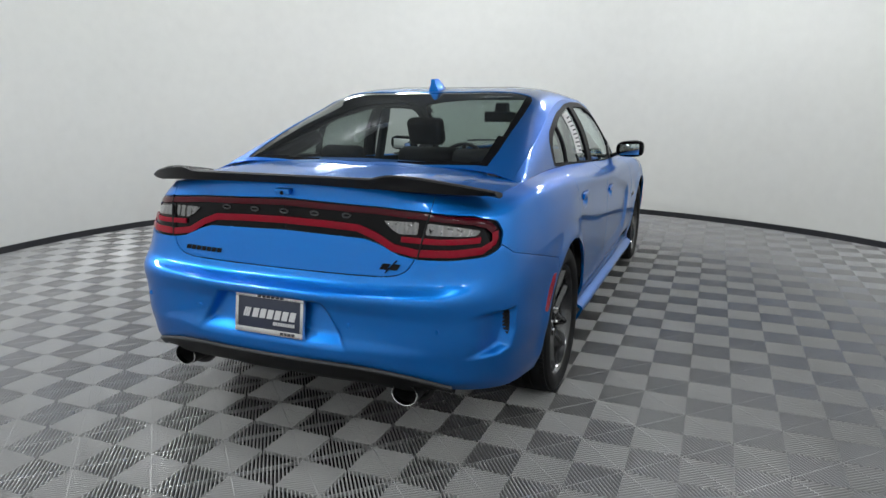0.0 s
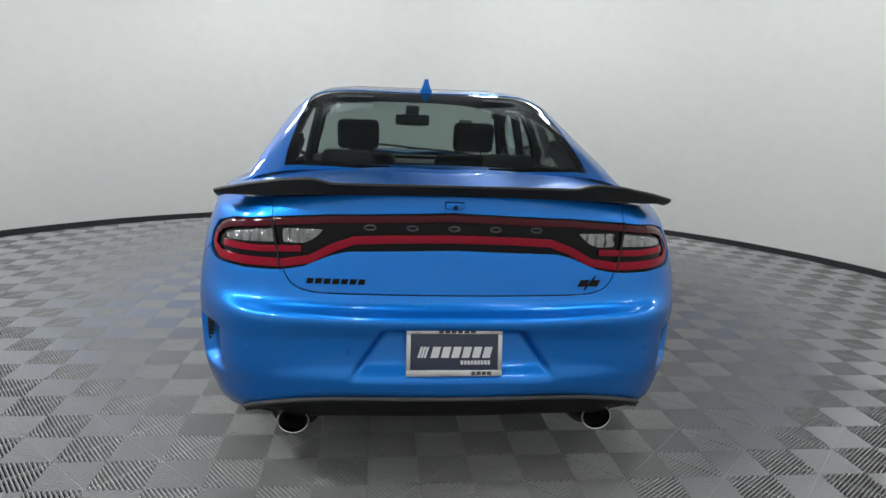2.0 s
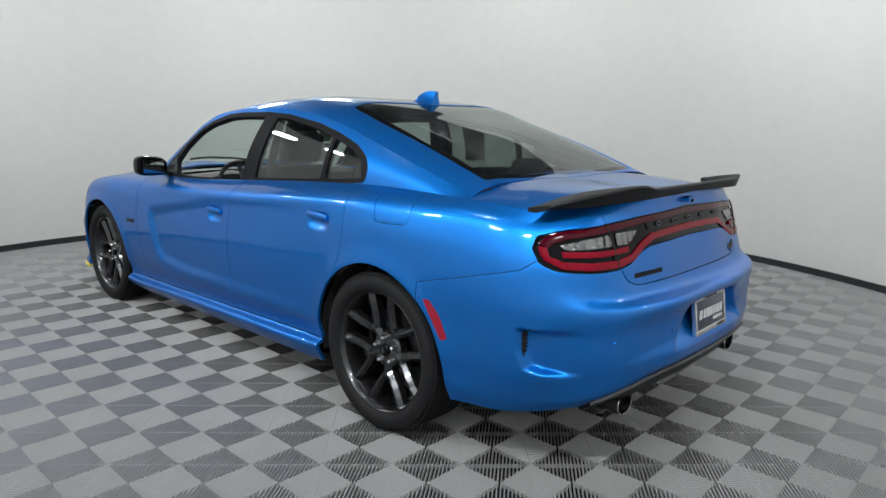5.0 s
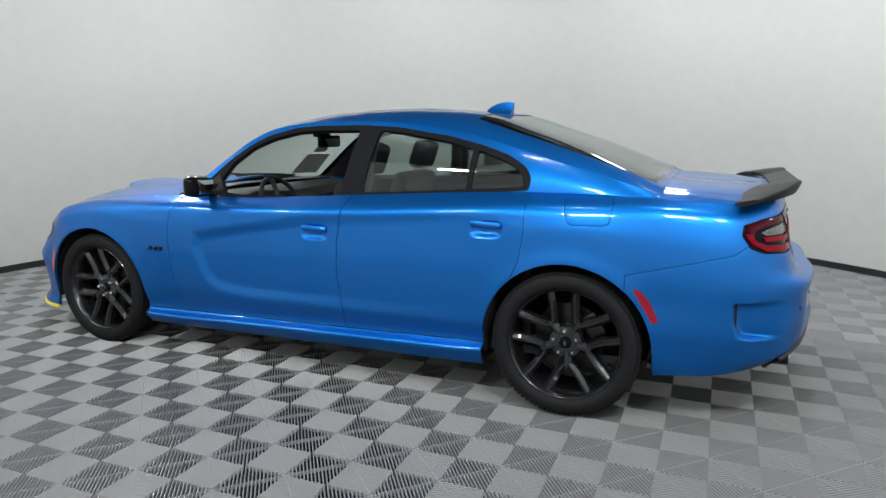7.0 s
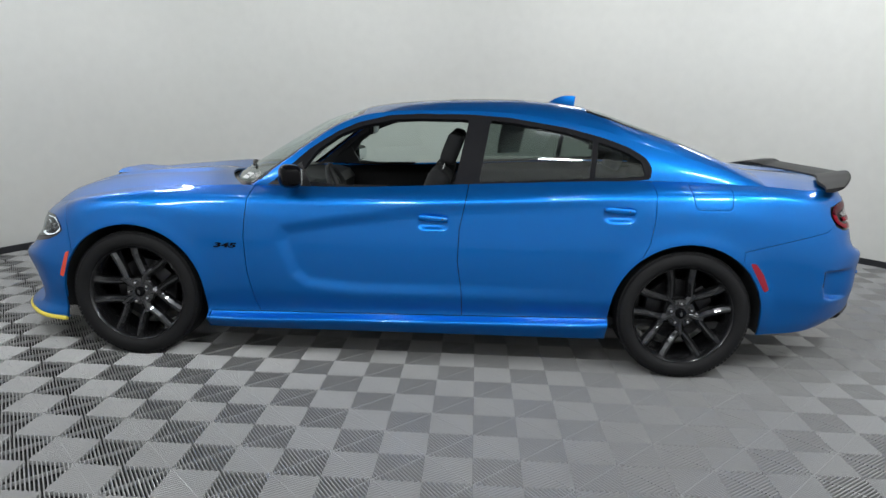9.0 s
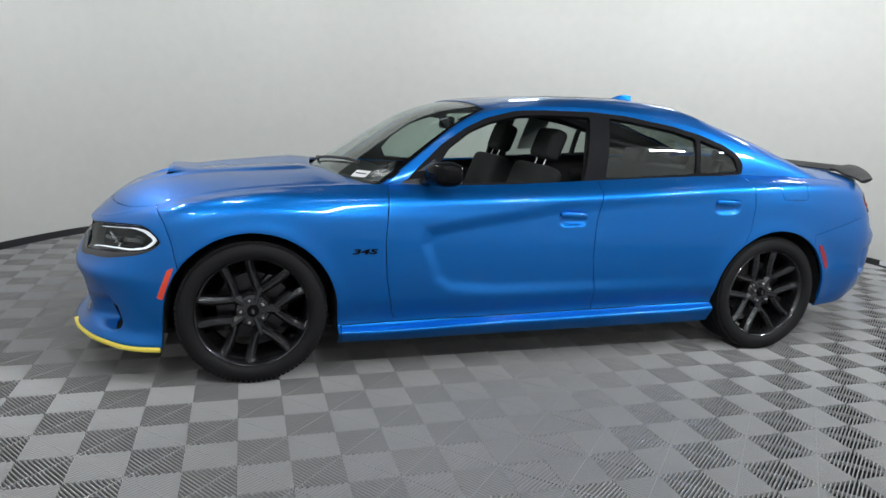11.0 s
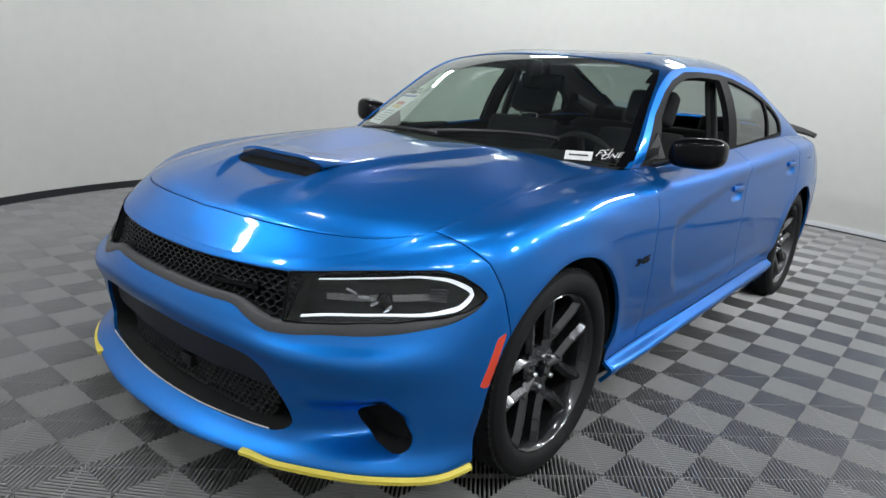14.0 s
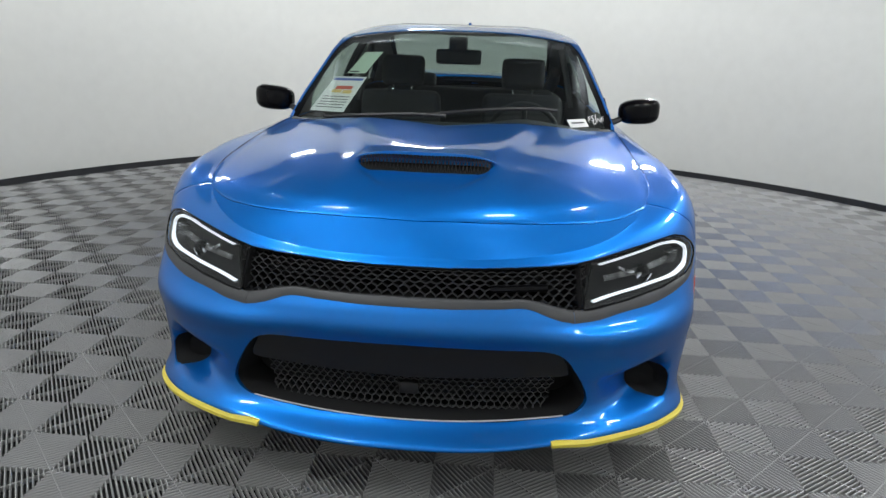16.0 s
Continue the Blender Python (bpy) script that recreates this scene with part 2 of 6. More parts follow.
def sweep(bm, path, radius, sides=8, closed=False, flat=1.0, up=Vector((0, 0, 1))):
    """A tube along a line of points; flat squashes its section along up."""
    path = [Vector(p) for p in path]
    n = len(path)
    rings = []
    for i, p in enumerate(path):
        a = path[(i - 1) % n] if closed or i > 0 else p
        b = path[(i + 1) % n] if closed or i < n - 1 else p
        d = (b - a).normalized()
        s = d.cross(up)
        s = s.normalized() if s.length > 1e-4 else d.orthogonal().normalized()
        w = s.cross(d).normalized()
        rr = radius[i] if isinstance(radius, (list, tuple)) else radius
        rings.append([bm.verts.new(p + s * (rr * math.cos(2 * math.pi * k / sides)) + w * (rr * flat * math.sin(2 * math.pi * k / sides))) for k in range(sides)])
    for i in range(n if closed else n - 1):
        r0, r1 = rings[i], rings[(i + 1) % n]
        for k in range(sides):
            bm.faces.new((r0[k], r0[(k + 1) % sides], r1[(k + 1) % sides], r1[k]))
    if not closed:
        bm.faces.new(rings[0][::-1])
        bm.faces.new(rings[-1])


def spline(ts, ps, t):
    """A smooth line through points ps (arrays) at the parameters ts."""
    ts, ps = np.asarray(ts, float), np.asarray(ps, float)
    n = len(ts)
    h = np.diff(ts)
    sl = np.diff(ps, axis=0) / h.reshape(-1, *([1] * (ps.ndim - 1)))
    mt = np.empty_like(ps)
    mt[0], mt[-1] = sl[0], sl[-1]
    for i in range(1, n - 1):
        mt[i] = (sl[i - 1] * h[i] + sl[i] * h[i - 1]) / (h[i] + h[i - 1])
    t = np.clip(np.asarray(t, float), ts[0], ts[-1])
    k = np.clip(np.searchsorted(ts, t, side="right") - 1, 0, n - 2)
    hh = h[k]
    s = (t - ts[k]) / hh
    sh = (-1,) + (1,) * (ps.ndim - 1)
    s, hh = s.reshape(sh), hh.reshape(sh)
    return (2 * s**3 - 3 * s**2 + 1) * ps[k] + (s**3 - 2 * s**2 + s) * hh * mt[k] + (-2 * s**3 + 3 * s**2) * ps[k + 1] + (s**3 - s**2) * hh * mt[k + 1]


def smoothstep(a, b, x):
    t = np.clip((np.asarray(x, float) - a) / (b - a), 0, 1)
    return t * t * (3 - 2 * t)


def inside(poly, p):
    x, y = p
    res = False
    n = len(poly)
    for i in range(n):
        x0, y0 = poly[i]
        x1, y1 = poly[(i + 1) % n]
        if (y0 > y) != (y1 > y) and x < (x1 - x0) * (y - y0) / (y1 - y0) + x0:
            res = not res
    return res


def nearest_on(poly, p):
    """The nearest point of a closed outline, and its distance."""
    best = None
    px, py = p
    n = len(poly)
    for i in range(n):
        x0, y0 = poly[i]
        x1, y1 = poly[(i + 1) % n]
        dx, dy = x1 - x0, y1 - y0
        L = dx * dx + dy * dy
        t = 0 if L == 0 else max(0, min(1, ((px - x0) * dx + (py - y0) * dy) / L))
        qx, qy = x0 + t * dx, y0 + t * dy
        d = math.hypot(px - qx, py - qy)
        if best is None or d < best[2]:
            best = (qx, qy, d)
    return best


def rounded(poly, r, n=4):
    """A closed outline with its corners rounded."""
    out = []
    m = len(poly)
    for i in range(m):
        a, b, c = Vector(poly[i - 1]), Vector(poly[i]), Vector(poly[(i + 1) % m])
        ra = min(r, (a - b).length * 0.45)
        rc = min(r, (c - b).length * 0.45)
        p, q = b + (a - b).normalized() * ra, b + (c - b).normalized() * rc
        for k in range(n + 1):
            t = k / n
            out.append(tuple((1 - t) ** 2 * p + 2 * t * (1 - t) * b + t * t * q))
    return out


def flip_copy(ob, name, parent, label=""):
    """The mirror image of a part, on the car's other side."""
    bm = bmesh.new()
    bm.from_mesh(ob.data)
    for v in bm.verts:
        v.co.y = -v.co.y
    bmesh.ops.reverse_faces(bm, faces=bm.faces)
    return part(name, bm, list(ob.data.materials), parent, label)


# ---- the room ----
def wall_radius(a):
    """Round wall about CENTRE; it stands farther out on one side."""
    deg = math.degrees(a) % 360
    at = [0, 12, 30, 49, 68, 98, 132, 162, 180, 197, 212, 228, 270, 320, 342, 360]
    rr = [4.44, 4.5, 4.52, 4.7, 4.9, 4.92, 4.76, 4.68, 4.64, 4.72, 4.5, 4.32, 4.26, 4.27, 4.3, 4.44]
    return float(spline(at, np.array(rr)[:, None], [deg])[0, 0])


SEG = 160
OUT = [(CENTRE.x + wall_radius(2 * math.pi * k / SEG) * math.cos(2 * math.pi * k / SEG), CENTRE.y + wall_radius(2 * math.pi * k / SEG) * math.sin(2 * math.pi * k / SEG)) for k in range(SEG)]


def ring_wall(name, offset, z0, z1, thick, mat, label, start=0, count=SEG):
    """A band that follows the round wall, closed or over some of its steps."""
    bm = bmesh.new()
    rings = []
    closed = count == SEG
    for k in [(start + i) % SEG for i in range(count + (0 if closed else 1))]:
        a = 2 * math.pi * k / SEG
        c, s = math.cos(a), math.sin(a)
        x, y = OUT[k]
        p = [(x - offset * c, y - offset * s), (x + thick * c, y + thick * s)]
        rings.append([bm.verts.new((*p[0], z0)), bm.verts.new((*p[0], z1)), bm.verts.new((*p[1], z1)), bm.verts.new((*p[1], z0))])
    for k in range(count):
        r0, r1 = rings[k], rings[(k + 1) % len(rings)]
        for i in range(4):
            bm.faces.new((r0[i], r0[(i + 1) % 4], r1[(i + 1) % 4], r1[i]))
    if not closed:
        bm.faces.new(rings[0])
        bm.faces.new(rings[-1][::-1])
    bmesh.ops.recalc_face_normals(bm, faces=bm.faces)
    return tagged(mesh_object(name, bm, mat, angle=40), label, kind="structure")


ring_wall("wall_round", 0.0, -0.02, CEILING, 0.12, WALL, "smooth matt white round studio wall")
ring_wall("baseboard", 0.012, -0.012, 0.062, 0.0, SKIRT, "black vinyl skirting strip along the white wall", 84, 143)
# white here stands for the light that this glossy stretch throws back
ring_wall("baseboard", 0.014, 0.014, 0.06, 0.0, WHITE_TRIM, "skirting of the drive-in door panel, its glare put into a white colour", 67, 17)
ring_wall("baseboard", 0.012, -0.012, 0.013, 0.0, SKIRT, "thin black seal below the skirting coloured white", 67, 17)

bm = bmesh.new()
top = [bm.verts.new((x * 1.04, y * 1.04, CEILING)) for x, y in OUT]
up = [bm.verts.new((x * 1.04, y * 1.04, CEILING + 0.15)) for x, y in OUT]
bm.faces.new(top)
bm.faces.new(up)
for k in range(SEG):
    bm.faces.new((top[k], top[(k + 1) % SEG], up[(k + 1) % SEG], up[k]))
bmesh.ops.recalc_face_normals(bm, faces=bm.faces)
tagged(mesh_object("ceiling", bm, CEIL, angle=40), "plain dark grey painted ceiling above the studio", kind="structure")

def lamp_body(at, name, label, group, size):
    w, d = size[0] / 2, size[1] / 2
    lamp = thing(name, (0, 0, 0), label, "lamp", group)
    lamp.matrix_world = at
    bm = bmesh.new()
    add_box(bm, -w - 0.04, w + 0.04, -d - 0.03, d + 0.03, -0.045, 0.03, 0.01)
    part("housing", bm, WHITE_TRIM, lamp)
    bm = bmesh.new()
    add_box(bm, -w - 0.01, w + 0.01, -d - 0.005, d + 0.005, -0.055, -0.046, 0.003)
    part("diffuser", bm, DIFFUSER, lamp, "white glowing diffuser")
    return lamp


for bearing, distance, height, power in LAMPS:
    lamp = lamp_body(lamp_place(bearing, distance, height), "wall_light", "white panel light set high on the wall out of view, switched on", "lights high on the wall", LAMP_SIZE)
    for x in (-0.15, 0.15):
        bm = bmesh.new()
        add_box(bm, x - 0.008, x + 0.008, -0.008, 0.008, 0.03, 0.7)
        part("arm", bm, GREYP, lamp)
for k in range(WASHERS):
    lamp_body(washer_place(k), "ceiling_light", "slim white lamp added on the ceiling to brighten the wall, switched on", "ring of ceiling lights", (0.5, 0.1))

# floor of ribbed plastic tiles on a slab
bm = bmesh.new()
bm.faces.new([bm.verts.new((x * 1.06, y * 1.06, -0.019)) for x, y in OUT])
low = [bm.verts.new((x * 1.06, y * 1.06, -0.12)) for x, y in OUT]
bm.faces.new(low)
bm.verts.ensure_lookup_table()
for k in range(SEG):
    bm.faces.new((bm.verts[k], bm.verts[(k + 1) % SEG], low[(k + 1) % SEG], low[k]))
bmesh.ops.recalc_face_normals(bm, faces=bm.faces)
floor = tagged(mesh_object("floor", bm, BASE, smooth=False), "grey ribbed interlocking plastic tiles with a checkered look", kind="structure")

TILE = 0.4
CELL = 0.2
ORIGIN = (0.0, 0.08)


def tile_geometry(ribs=19):
    """Ribs in four squares whose direction alternates, and a cross bar on each square's diagonal."""
    verts, faces = [], []
    pitch = CELL * math.sqrt(2) / ribs
    wide, crest, low, high = pitch * 0.37, pitch * 0.13, -0.019, 0.0

    def prism(pts, top, foot):
        n = len(verts)
        k = len(pts)
        cx, cy = sum(p[0] for p in pts) / k, sum(p[1] for p in pts) / k
        for x, y in pts:
            verts.append((x, y, top))
        for x, y in pts:
            verts.append((x, y, foot))
        faces.append(tuple(range(n, n + k)))
        for i in range(k):
            faces.append((n + i, n + k + i, n + k + (i + 1) % k, n + (i + 1) % k))

    skew = radians(45 - 9)
    across, along_rib = (math.cos(skew), math.sin(skew)), (-math.sin(skew), math.cos(skew))
    h = CELL / 2 - 0.0004

    def ends(u):
        # where the line at distance u from the middle, along a rib, leaves the square
        lo, hi = -1.0, 1.0
        for c, d in zip((across[0] * u, across[1] * u), along_rib):
            t0, t1 = sorted(((-h - c) / d, (h - c) / d))
            lo, hi = max(lo, t0), min(hi, t1)
        return [(across[0] * u + along_rib[0] * t, across[1] * u + along_rib[1] * t) for t in (lo, hi)]

    def clip(u0, u1):
        a0, b0 = ends(u0)
        a1, b1 = ends(u1)
        return [a0, b0, b1, a1]

    for i in range(2):
        for j in range(2):
            turn = (i + j) % 2
            ox, oy = (i + 0.5) * CELL - TILE / 2, (j + 0.5) * CELL - TILE / 2
            half = h * (across[0] + across[1])
            for k in range(ribs):
                c = -half + (k + 0.5) * pitch
                u0, u1 = c - wide / 2, c + wide / 2
                if abs(u0) > half - 0.001 or abs(u1) > half - 0.001:
                    continue
                pts = clip(u0, u1) + clip(c - crest / 2, c + crest / 2)
                if turn:
                    pts = [(-y, x) for x, y in pts]
                pts = [(x + ox, y + oy) for x, y in pts]
                n = len(verts)
                verts.extend((x, y, high) for x, y in pts[4:])
                verts.extend((x, y, -0.0036) for x, y in pts[:4])
                verts.extend((x, y, low) for x, y in pts[:4])
                faces.append((n, n + 1, n + 2, n + 3))
                for a in range(4):
                    b = (a + 1) % 4
                    faces.append((n + a, n + 4 + a, n + 4 + b, n + b))
                    faces.append((n + 4 + a, n + 8 + a, n + 8 + b, n + 4 + b))
            e = CELL / 2 - 0.001
            w = 0.0022
            bar = [(-e, -e + w), (-e + w, -e), (e, e - w), (e - w, e)]
            if turn:
                bar = [(-y, x) for x, y in bar]
            prism([(x + ox, y + oy) for x, y in bar], high - 0.003, low)
    return verts, faces


tile_verts, tile_faces = tile_geometry()
tile_mesh = bpy.data.meshes.new("tile")
tile_mesh.from_pydata(tile_verts, [], tile_faces)
tile_mesh.materials.append(RIB)
tile_mesh.update()
spots = []
for i in range(-14, 15):
    for j in range(-14, 15):
        x, y = ORIGIN[0] + (i + 0.5) * TILE, ORIGIN[1] + (j + 0.5) * TILE
        dx, dy = x - CENTRE.x, y - CENTRE.y
        if math.hypot(dx, dy) < wall_radius(math.atan2(dy, dx)) + 0.27:
            spots.append((max(abs(x) * 0.62, abs(y)), x, y))
spots.sort()


# ---- the car ----
car = thing("car", (0, 0, 0), "parked metallic blue sports sedan with black wheels and spoiler", "car")

# body skin: level lines from the nose's middle, round the side, to the tail's middle (x, y, z)
ROWS = [
    # lower edge
    [(2.425, 0, .188), (2.405, .30, .196), (2.318, .60, .22), (2.19, .79, .215), (2.07, .872, .205), (1.93, .897, .2), (1.53, .9, .2), (1.08, .9, .186), (.3, .9, .192), (-.5, .9, .199), (-1.09, .902, .207), (-1.53, .9, .23), (-1.97, .882, .265), (-2.25, .815, .287), (-2.45, .685, .338), (-2.57, .4, .42), (-2.59, 0, .413)],
    # lip and sill crest
    [(2.447, 0, .207), (2.427, .30, .214), (2.338, .605, .235), (2.203, .8, .232), (2.078, .886, .222), (1.935, .909, .216), (1.53, .92, .25), (1.08, .942, .243), (.3, .944, .258), (-.5, .944, .273), (-1.09, .942, .287), (-1.53, .93, .32), (-1.97, .902, .32), (-2.27, .832, .332), (-2.48, .705, .378), (-2.6, .4, .447), (-2.618, 0, .442)],
    # above lip and sill
    [(2.37, 0, .265), (2.355, .30, .268), (2.295, .585, .285), (2.172, .782, .285), (2.062, .868, .275), (1.93, .903, .275), (1.53, .93, .31), (1.08, .903, .280), (.3, .903, .296), (-.5, .903, .312), (-1.09, .905, .325), (-1.53, .935, .36), (-1.97, .913, .4), (-2.3, .85, .415), (-2.5, .708, .455), (-2.61, .4, .492), (-2.626, 0, .488)],
    [(2.382, 0, .46), (2.368, .30, .46), (2.312, .58, .445), (2.183, .782, .435), (2.065, .874, .425), (1.93, .914, .4), (1.53, .936, .42), (1.08, .926, .42), (.3, .93, .42), (-.5, .93, .425), (-1.09, .93, .43), (-1.53, .942, .45), (-1.97, .924, .48), (-2.31, .862, .495), (-2.508, .715, .52), (-2.598, .4, .553), (-2.612, 0, .551)],
    [(2.415, 0, .552), (2.402, .30, .552), (2.345, .57, .54), (2.222, .775, .545), (2.09, .877, .55), (1.93, .92, .53), (1.53, .942, .56), (1.08, .94, .57), (.3, .942, .57), (-.5, .942, .58), (-1.09, .942, .59), (-1.53, .95, .6), (-1.97, .926, .605), (-2.31, .868, .605), (-2.508, .72, .615), (-2.596, .4, .635), (-2.608, 0, .633)],
    # bumper crest
    [(2.402, 0, .596), (2.388, .30, .596), (2.318, .55, .58), (2.19, .755, .598), (2.068, .862, .622), (1.92, .918, .645), (1.53, .947, .7), (1.08, .943, .68), (.3, .944, .68), (-.5, .944, .69), (-1.09, .944, .7), (-1.53, .953, .72), (-1.97, .93, .715), (-2.31, .87, .705), (-2.51, .728, .705), (-2.605, .4, .707), (-2.615, 0, .704)],
    [(2.37, 0, .648), (2.356, .30, .648), (2.275, .55, .645), (2.145, .745, .672), (2.03, .845, .7), (1.9, .912, .73), (1.53, .942, .8), (1.08, .941, .78), (.3, .939, .78), (-.5, .939, .8), (-1.09, .939, .82), (-1.53, .948, .84), (-1.97, .922, .83), (-2.305, .856, .8), (-2.465, .718, .762), (-2.53, .4, .738), (-2.54, 0, .734)],
    [(2.362, 0, .69), (2.348, .30, .692), (2.258, .55, .705), (2.105, .735, .75), (1.995, .83, .782), (1.88, .895, .815), (1.53, .922, .88), (1.08, .928, .862), (.3, .931, .872), (-.5, .931, .91), (-1.09, .931, .94), (-1.53, .935, .95), (-1.97, .905, .93), (-2.283, .838, .898), (-2.433, .712, .875), (-2.495, .4, .86), (-2.505, 0, .858)],
    # shoulder
    [(2.354, 0, .722), (2.338, .30, .725), (2.238, .55, .745), (2.07, .72, .8), (1.965, .8, .836), (1.86, .858, .868), (1.53, .872, .926), (1.08, .894, .927), (.3, .914, .938), (-.5, .918, .97), (-1.09, .916, 1.006), (-1.53, .905, 1.026), (-1.97, .875, 1.018), (-2.25, .812, .985), (-2.41, .69, .968), (-2.475, .4, .965), (-2.485, 0, .966)],
    # upper edge
    [(2.332, 0, .75), (2.312, .30, .757), (2.2, .55, .785), (2.035, .69, .838), (1.93, .735, .873), (1.83, .757, .895), (1.53, .76, .945), (1.08, .776, .978), (.3, .808, .998), (-.5, .808, 1.043), (-1.09, .804, 1.073), (-1.53, .8, 1.08), (-1.97, .795, 1.066), (-2.22, .752, 1.05), (-2.37, .64, 1.06), (-2.445, .38, 1.083), (-2.46, 0, 1.088)],
]
NR, NS = len(ROWS), len(ROWS[0])
net = np.array(ROWS)
ghost = net[:, 1:2] * np.array((1, -1, 1))
ghost2 = net[:, -2:-1] * np.array((1, -1, 1))
full = np.concatenate([ghost, net, ghost2], axis=1)
along = np.concatenate([[0], np.cumsum(np.linalg.norm(np.diff(full, axis=1), axis=2).mean(axis=0))])
ups = np.concatenate([[0], np.cumsum(np.linalg.norm(np.diff(net, axis=0), axis=2).mean(axis=1))])
NU, SUB = 680, 12
s_u = np.linspace(along[1], along[-2], NU + 1)
s_v = np.concatenate([np.linspace(ups[i], ups[i + 1], SUB, endpoint=False) for i in range(NR - 1)] + [[ups[-1]]])
NV = len(s_v)
half_net = np.stack([spline(along, full[r], s_u) for r in range(NR)])       # rows x u x 3
skin = spline(ups, half_net, s_v)                                            # v x u x 3

# shape of pressings on the side and the tail
SCALLOP = [(.70, .80), (.72, .70), (.64, .50), (.55, .435), (.30, .412), (-1.25, .425), (-1.6, .70), (-1.25, .99), (-.75, .975), (-.1, .935), (.40, .855)]
PLATE_DENT = [(-.235, .675), (-.36, .487), (.36, .487), (.235, .675)]
REAR_VENT = [(-2.252, .635), (-2.5, .647), (-2.5, .458), (-2.33, .46), (-2.28, .476), (-2.256, .545)]
FOG_HOLLOW = [(-1.03, .41), (-.725, .452), (-.666, .389), (-.657, .311), (-.688, .262), (-.85, .258), (-1.03, .262)]
HANDLES = ((-.148, .842), (-1.135, .918))
FRONT_HUB, REAR_HUB, HUB_Z = 1.526, -1.526, 0.36
ARCH = 0.405


def press(p):
    x, y, z = p
    if y > 0.55 and -1.7 < x < 0.8:
        if inside(SCALLOP, (x, z)):
            d = nearest_on(SCALLOP, (x, z))[2]
            fade = float(smoothstep(-1.15, 0.45, x))
            y -= (0.005 + 0.014 * fade) * float(smoothstep(0, 0.08, d)) * float(smoothstep(-1.3, -0.9, x))
    if y > 0.6:
        for hub in (FRONT_HUB, REAR_HUB):
            d = math.hypot(x - hub, z - HUB_Z)
            if d < 0.62 and z < 0.9:
                y += 0.009 * math.exp(-(((d - ARCH) / 0.05) ** 2)) * float(smoothstep(0.24, 0.4, z))
    if x < -2.2:
        if abs(y) < 0.5 and 0.45 < z < 0.7 and inside(PLATE_DENT, (y, z)):
            d = nearest_on(PLATE_DENT, (y, z))[2]
            x += 0.036 * float(smoothstep(0, 0.02, d)) * float(smoothstep(.487, .56, z)) * (0.5 + 0.9 * (z - .487) / .188)
        if y > 0.5 and inside(REAR_VENT, (x, z)):
            d = nearest_on(REAR_VENT, (x, z))[2]
            deep = 0.045 * float(smoothstep(-2.49, -2.30, x)) * float(smoothstep(0, 0.024, d))
            y -= deep
            x += 0.1 * deep
    if x > 2.0 and y > 0.4 and 0.25 < z < 0.46:
        a = radians(38)
        q = (-math.sin(a) * x + math.cos(a) * y, z)
        if inside(FOG_HOLLOW, q):
            d = nearest_on(FOG_HOLLOW, q)[2]
            deep = 0.075 * float(smoothstep(-1.02, -0.74, q[0])) * float(smoothstep(0, 0.045 + 0.03 * float(smoothstep(.36, .42, z)), d))
            x -= deep * math.cos(a)
            y -= deep * math.sin(a)
    if y > 0.8:
        for hx, hz in HANDLES:
            r = ((x - hx) / 0.082) ** 4 + ((z - hz + 0.011) / 0.04) ** 4
            if r < 1:
                y -= 0.02 * (1 - r)
    return x, y, z


for i in range(NV):
    for j in range(NU + 1):
        skin[i, j] = press(skin[i, j])
skin[:, 0, 1] = 0
skin[:, -1, 1] = 0

bm = bmesh.new()
grid = {}
for i in range(NV):
    for j in range(NU + 1):
        grid[i, j, 0] = bm.verts.new(skin[i, j])
        if 0 < j < NU:
            grid[i, j, 1] = bm.verts.new((skin[i, j, 0], -skin[i, j, 1], skin[i, j, 2]))
        else:
            grid[i, j, 1] = grid[i, j, 0]
for i in range(NV - 1):
    for j in range(NU):
        bm.faces.new((grid[i, j, 0], grid[i, j + 1, 0], grid[i + 1, j + 1, 0], grid[i + 1, j, 0]))
        bm.faces.new((grid[i, j, 1], grid[i + 1, j, 1], grid[i + 1, j + 1, 1], grid[i, j + 1, 1]))
bm.normal_update()
from mathutils.bvhtree import BVHTree
SKIN = BVHTree.FromBMesh(bm)


class View:
    """Looks at the skin along a level direction, phi degrees from the nose's."""

    def __init__(self, phi, side=1):
        a = radians(phi)
        self.d = Vector((math.cos(a), math.sin(a), 0))
        self.s = Vector((-math.sin(a), math.cos(a), 0))

    def flat(self, p):
        return (self.s.x * p[0] + self.s.y * p[1], p[2])

    def cast(self, q, lift=0.0, tree=None):
        o = self.d * 6 + self.s * q[0] + Vector((0, 0, q[1]))
        hit, n, _, _ = (tree or SKIN).ray_cast(o, -self.d)
        if hit is None or hit.dot(self.d) < 0:
            return None
        if n.dot(self.d) < 0:
            n = -n
        return hit + n * lift


SIDE, FRONT, REAR = View(90), View(0), View(180)
LAMPV, FOGV, TAILV = View(42), View(38), View(150)


def flats(view, pts):
    return [view.flat(p) for p in pts]


def circle(cx, cz, r, n=48):
    return [(-cx + r * math.cos(2 * math.pi * k / n), cz + r * math.sin(2 * math.pi * k / n)) for k in range(n)]


def wheel_hole(hub):
    # an arch with straight legs down
    pts = []
    for k in range(25):
        a = math.pi * k / 24
        pts.append((-hub + ARCH * math.cos(a) * (1.0 if math.sin(a) > 0 else 1), HUB_Z + ARCH * math.sin(a)))
    pts += [(-hub - ARCH - 0.015, 0.1), (-hub + ARCH + 0.015, 0.1)]
    return pts


def two_sided(half):
    """An outline from its left half, given from the lower middle round to the upper middle."""
    return half + [(-y, z) for y, z in half[::-1] if y > 1e-6]


